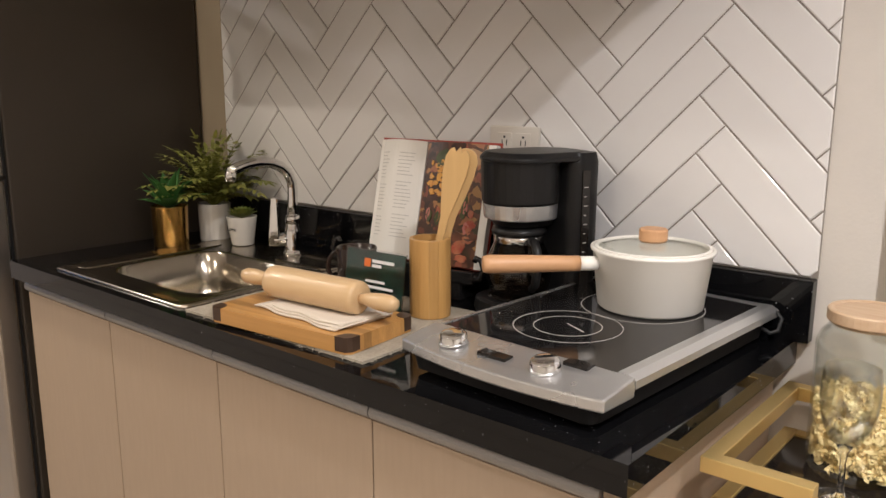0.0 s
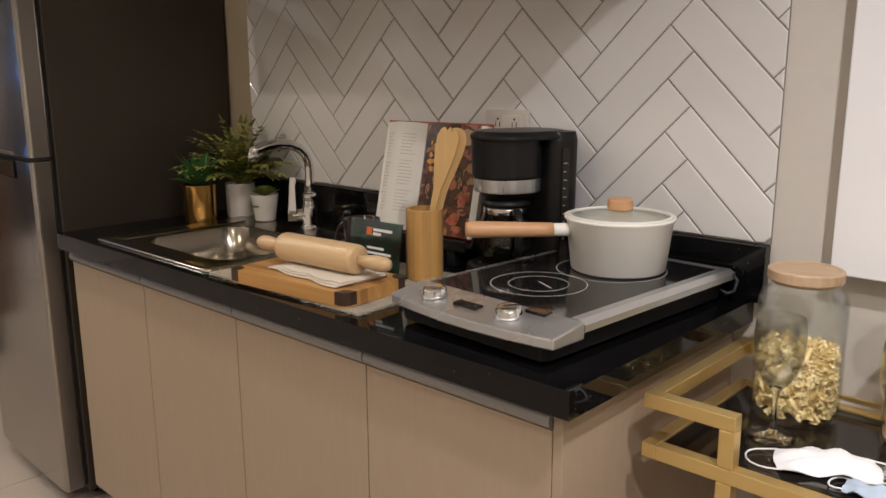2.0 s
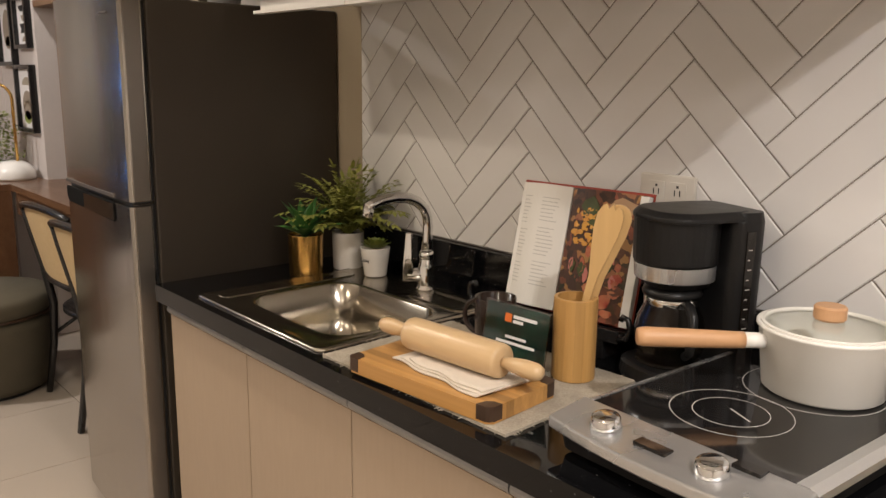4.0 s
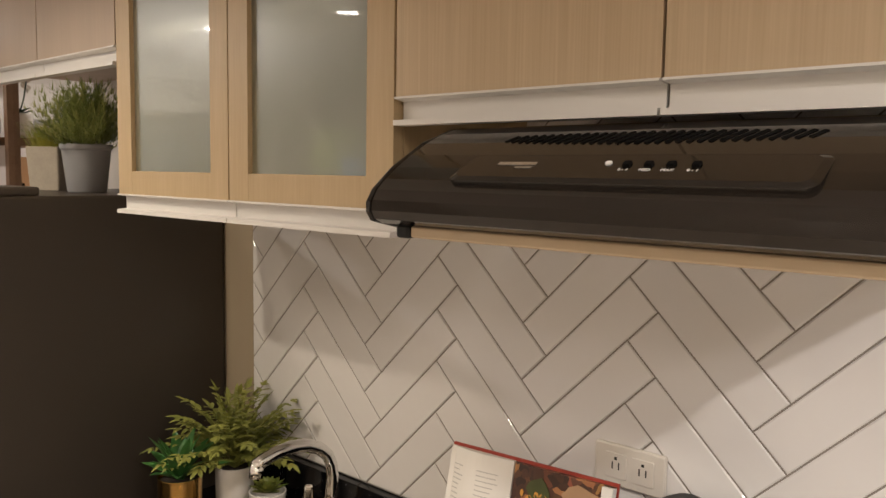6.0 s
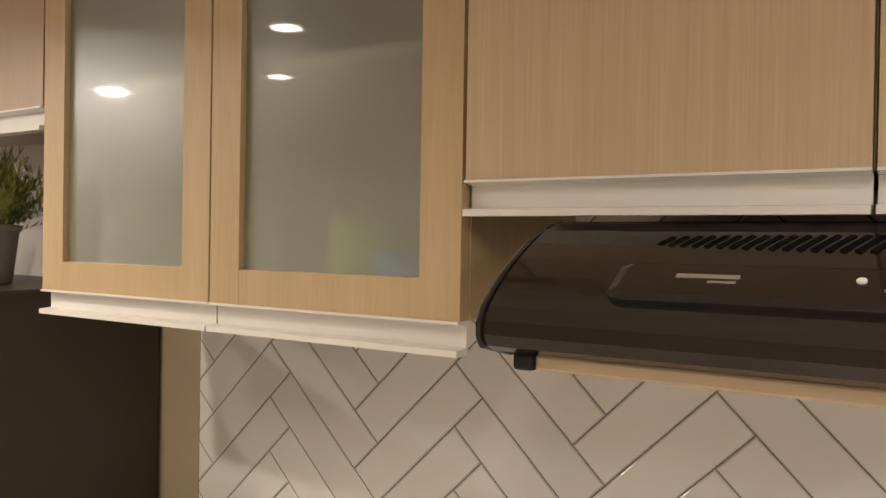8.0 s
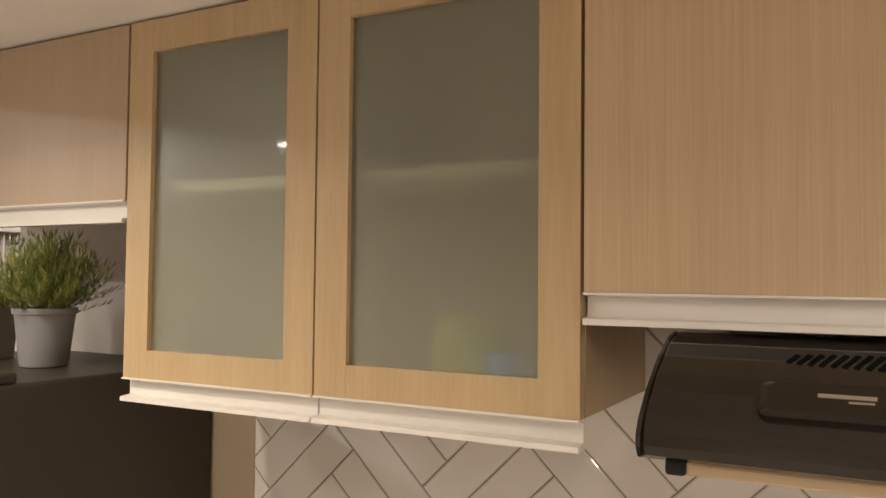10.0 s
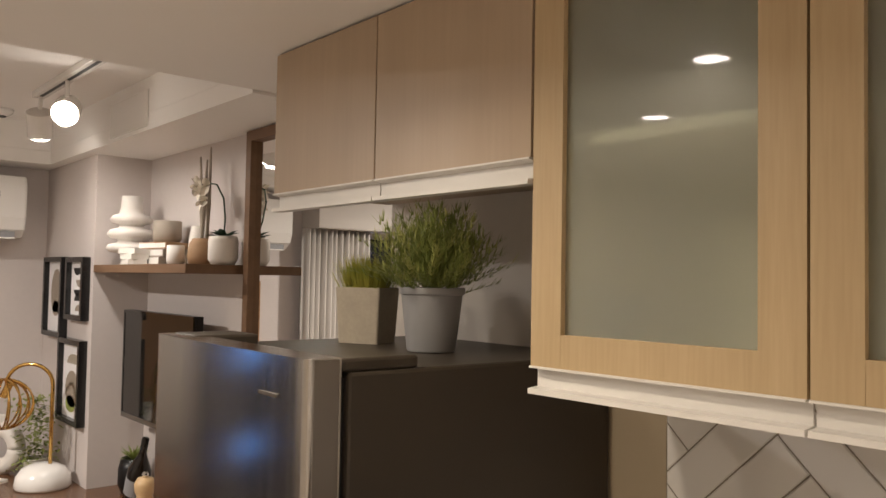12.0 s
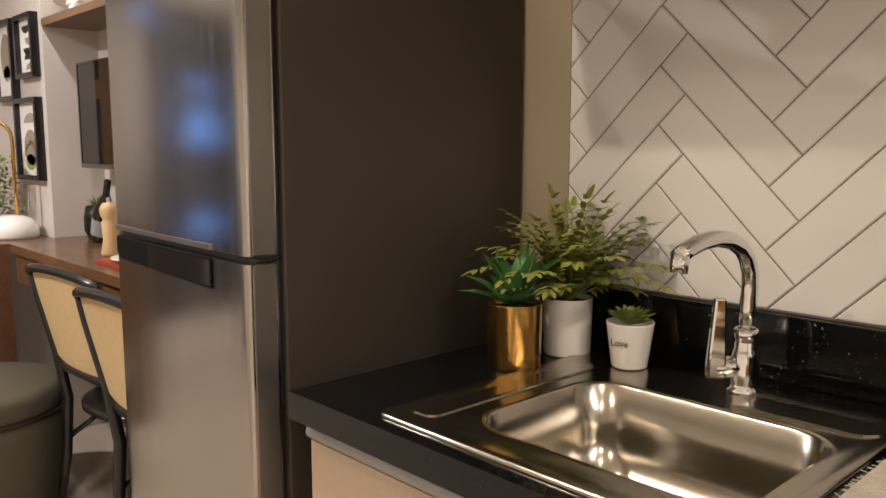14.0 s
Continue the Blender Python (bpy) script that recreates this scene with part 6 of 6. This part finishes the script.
# chairs
def cane_chair(x, y, rz, first=None):
    c = thing("dining_chair", (x, y, 0), "black bentwood chair with woven cane back", "chair", "chairs at the desk", rz=rz)
    # the back faces -y, the seat lies towards +y
    for s in (-1, 1):
        part("back_post", tube([(s * 0.185, -0.03, 0.0), (s * 0.178, 0.005, 0.25), (s * 0.180, 0.02, 0.46), (s * 0.190, -0.005, 0.66), (s * 0.198, -0.045, 0.86), (s * 0.190, -0.065, 0.95)], 0.0165, 10, radii=[0.014, 0.017, 0.018, 0.017, 0.016, 0.015]), M["blackwood"], c, smooth=True)
        part("front_leg", tube([(s * 0.19, 0.42, 0.0), (s * 0.185, 0.40, 0.25), (s * 0.18, 0.38, 0.45)], 0.016, 10), M["blackwood"], c, smooth=True)
        part("side_brace", tube([(s * 0.178, 0.01, 0.30), (s * 0.17, 0.12, 0.37), (s * 0.17, 0.26, 0.37), (s * 0.18, 0.37, 0.30)], 0.009, 8), M["blackwood"], c, smooth=True)
    top_ = [(0.190 * math.cos(radians(a)), -0.065 - 0.03 * math.sin(radians(a)), 0.95 + 0.035 * math.sin(radians(a))) for a in range(0, 181, 12)]
    part("top_rail", tube(top_, 0.016, 10), M["blackwood"], c, smooth=True)
    part("lower_rail", tube([(-0.186, 0.005, 0.62), (-0.09, -0.02, 0.605), (0.09, -0.02, 0.605), (0.186, 0.005, 0.62)], 0.014, 10), M["blackwood"], c, smooth=True)
    b = bmesh.new()
    rows = []
    for i in range(9):
        u = -1 + 2 * i / 8
        col = []
        for j in range(7):
            t = j / 6
            col.append((u * (0.176 + 0.012 * t), -0.002 - 0.065 * t - 0.022 * (1 - u * u), 0.62 + (0.325 + 0.03 * (1 - u * u)) * t))
        rows.append(col)
    fv = [[b.verts.new((x_, y_ - 0.002, z_)) for x_, y_, z_ in col] for col in rows]
    bv = [[b.verts.new((x_, y_ + 0.002, z_)) for x_, y_, z_ in col] for col in rows]
    for i in range(8):
        for j in range(6):
            b.faces.new((fv[i][j], fv[i + 1][j], fv[i + 1][j + 1], fv[i][j + 1]))
            b.faces.new((bv[i][j], bv[i][j + 1], bv[i + 1][j + 1], bv[i + 1][j]))
    part("cane_panel", b, M["cane"], c, "woven cane back panel", smooth=True)
    part("seat", lathe([(0, 0.445), (0.19, 0.445), (0.205, 0.452), (0.205, 0.468), (0.195, 0.475), (0, 0.472)], 36, cx=0, cy=0.20), M["blackwood"], c, smooth=True)
    for ob in c.children:
        ob.data.transform(Matrix.Diagonal((1.32, 1.0, 0.915, 1.0)))
    return c


cane_chair(-3.650, -0.415, 4)
cane_chair(-3.095, -0.460, 2)

ot = thing("ottoman", (-4.15, -0.66, 0), "round dark olive upholstered ottoman with piping", "ottoman")
part("body", lathe([(0, 0.02), (0.27, 0.02), (0.29, 0.05), (0.295, 0.30), (0.29, 0.36), (0, 0.36)], 44), M["olive"], ot, smooth=True)
part("cushion", lathe([(0, 0.361), (0.285, 0.361), (0.305, 0.385), (0.305, 0.43), (0.285, 0.46), (0, 0.468)], 44), M["olive"], ot, smooth=True)
part("piping", lathe([(0.296 + 0.006 * math.cos(a), 0.366 + 0.006 * math.sin(a)) for a in [math.pi * i / 4 for i in range(8)]], 44, closed=True), M["darkwood"], ot, "dark piping")
part("base_ring", lathe([(0, 0), (0.25, 0), (0.25, 0.02), (0, 0.02)], 32), M["blackwood"], ot)

# track light on the tray ceiling
tk = thing("track_light", (-4.17, -0.435, RAISED), "white ceiling track with bright spot heads", "track light")
part("track_rail", box(-0.42, 0.42, -0.022, 0.022, -0.024, -0.0005), M["whitegloss"], tk, bevel=0.002)
part("track_slot", box(-0.40, 0.40, -0.007, 0.007, -0.0246, -0.0241), M["rubber"], tk, "dark track slot")
for ox_ in (-0.03, -0.38):
    o = Vector((ox_, 0, 0))
    aim = Vector((0.75, -0.30, -0.35)).normalized() if ox_ > -0.1 else Vector((-0.5, 0.2, -0.8)).normalized()
    c_ = o + Vector((0, 0, -0.13))
    part("spot_head", tube([c_ - aim * 0.05, c_ + aim * 0.05], 0.046, 24), M["whitegloss"], tk, "white spot head")
    part("spot_arm", tube([o + Vector((0, 0, -0.0245)), o + Vector((0, 0, -0.12))], 0.008, 8), M["whitegloss"], tk)
    part("spot_lens", tube([c_ + aim * 0.0502, c_ + aim * 0.053], 0.042, 24), M["lamp_on"], tk, "glowing lens")
sd = thing("smoke_detector", (-5.05, -0.47, RAISED), "small round ceiling detector", "detector")
part("body", lathe([(0, -0.03), (0.03, -0.03), (0.05, -0.015), (0.052, 0.0), (0, 0.0)], 28), M["whitegloss"], sd, smooth=True)
part("core", lathe([(0, -0.034), (0.022, -0.034), (0.024, -0.029), (0, -0.029)], 20), M["blackplastic"], sd, "dark sensor core")

# ---- herringbone wall tiles ----
TH, TP = 0.2135, 0.10675
TL, TW = TH * math.sqrt(2), TP / math.sqrt(2)
TX0, TX1, TZ0, TZ1 = -2.048, -0.328, 1.0145, 1.80
struct("tile_grout", box(TX0, TX1, 0.0025, 0.0058, TZ0, TZ1), M["grout"], "grey-brown grout bed of the splashback", "splashback")
splash = thing("splashback", (0, 0, 0), "glossy white herringbone tile splashback with grey grout", "splashback")
splash["kind"] = "structure"
# Added thin sheet, darker and tanner than the wall paint, next to the tiles.
struct("trim_filler", box(-2.30, TX0 - 0.0005, 0.0018, 0.0056, 0.9, 1.66), M["paint_tan"], "thin tan strip of wall beside the tiles", "trim")


def clip(poly):
    for ax, lim, sign in ((0, TX0, 1), (0, TX1, -1), (1, TZ0, 1), (1, TZ1, -1)):
        res = []
        for i, p in enumerate(poly):
            q = poly[(i + 1) % len(poly)]
            dp, dq = sign * (p[ax] - lim), sign * (q[ax] - lim)
            if dp >= 0:
                res.append(p)
            if dp * dq < 0:
                t = dp / (dp - dq)
                res.append((p[0] + t * (q[0] - p[0]), p[1] + t * (q[1] - p[1])))
        poly = res
        if len(poly) < 3:
            return []
    return poly


def inset(poly, d):
    """Moves each side of a convex polygon, given counterclockwise, inwards."""
    n, out = len(poly), []
    for i in range(n):
        a, b, c = Vector(poly[i - 1]), Vector(poly[i]), Vector(poly[(i + 1) % n])
        if (b - a).length < 1e-5 or (c - b).length < 1e-5:
            return []
        u, v = (b - a).normalized(), (c - b).normalized()
        nu, nv_ = Vector((-u.y, u.x)), Vector((-v.y, v.x))
        k = 1 + nu.dot(nv_)
        out.append(tuple(b + (nu + nv_) * (d / max(k, 0.3))))
    return out


def area2(poly):
    return sum(p[0] * q[1] - q[0] * p[1] for p, q in zip(poly, poly[1:] + poly[:1]))


def tile(poly):
    poly = clip(poly)
    if len(poly) < 3 or area2(poly) < 2.4e-4:
        return
    a = inset(poly, 0.0014)
    b = inset(poly, 0.0036)
    if not a or not b or area2(b) < 1e-4:
        return
    cx, cz = sum(p[0] for p in a) / len(a), sum(p[1] for p in a) / len(a)
    ty, tx = random.uniform(-0.0035, 0.0035), random.uniform(-0.0035, 0.0035)
    loops = [[(x - cx, 0.005, z - cz) for x, z in a], [(x - cx, 0.0016, z - cz) for x, z in a], [(x - cx, (x - cx) * tx + (z - cz) * ty, z - cz) for x, z in b]]
    part("tile", loft(loops), M["tile"], splash, loc=(cx, 0, cz))


ox, oz = -0.99 - TH + TP / 2, 1.54 - TH - TP / 2
s2 = math.sqrt(2)
for nn in range(-5, 4):
    for kk in range(-8, 8):
        for a0, a1, b0, b1 in ((0, TL, 0, TW), (TL, TL + TW, TW - TL, TW)):
            tile([(ox + 2 * TH * nn + (a - b) / s2, oz + TP * kk + (a + b) / s2) for a, b in ((a0, b0), (a1, b0), (a1, b1), (a0, b1))])

# ---- floor tiles ----
fx = W_END
shared = {}
while fx < E_END - 0.01:
    fy = S_END
    while fy < 0.0:
        w, d = min(0.6, E_END - fx), min(0.6, 0.006 - fy)
        key = (round(w, 3), round(d, 3))
        if key not in shared:
            fb = loft([[(0.0015, 0.0015, -0.006), (w - 0.0015, 0.0015, -0.006), (w - 0.0015, d - 0.0015, -0.006), (0.0015, d - 0.0015, -0.006)],
                       [(0.0015, 0.0015, -0.001), (w - 0.0015, 0.0015, -0.001), (w - 0.0015, d - 0.0015, -0.001), (0.0015, d - 0.0015, -0.001)],
                       [(0.003, 0.003, 0), (w - 0.003, 0.003, 0), (w - 0.003, d - 0.003, 0), (0.003, d - 0.003, 0)]])
            ob = link("floor_tile", fb, M["floor"])
            shared[key] = ob.data
        else:
            ob = new("floor_tile", shared[key])
        ob.location = (fx, fy, 0)
        ob.parent = bpy.data.objects["floor"]
        fy += 0.6
    fx += 0.6
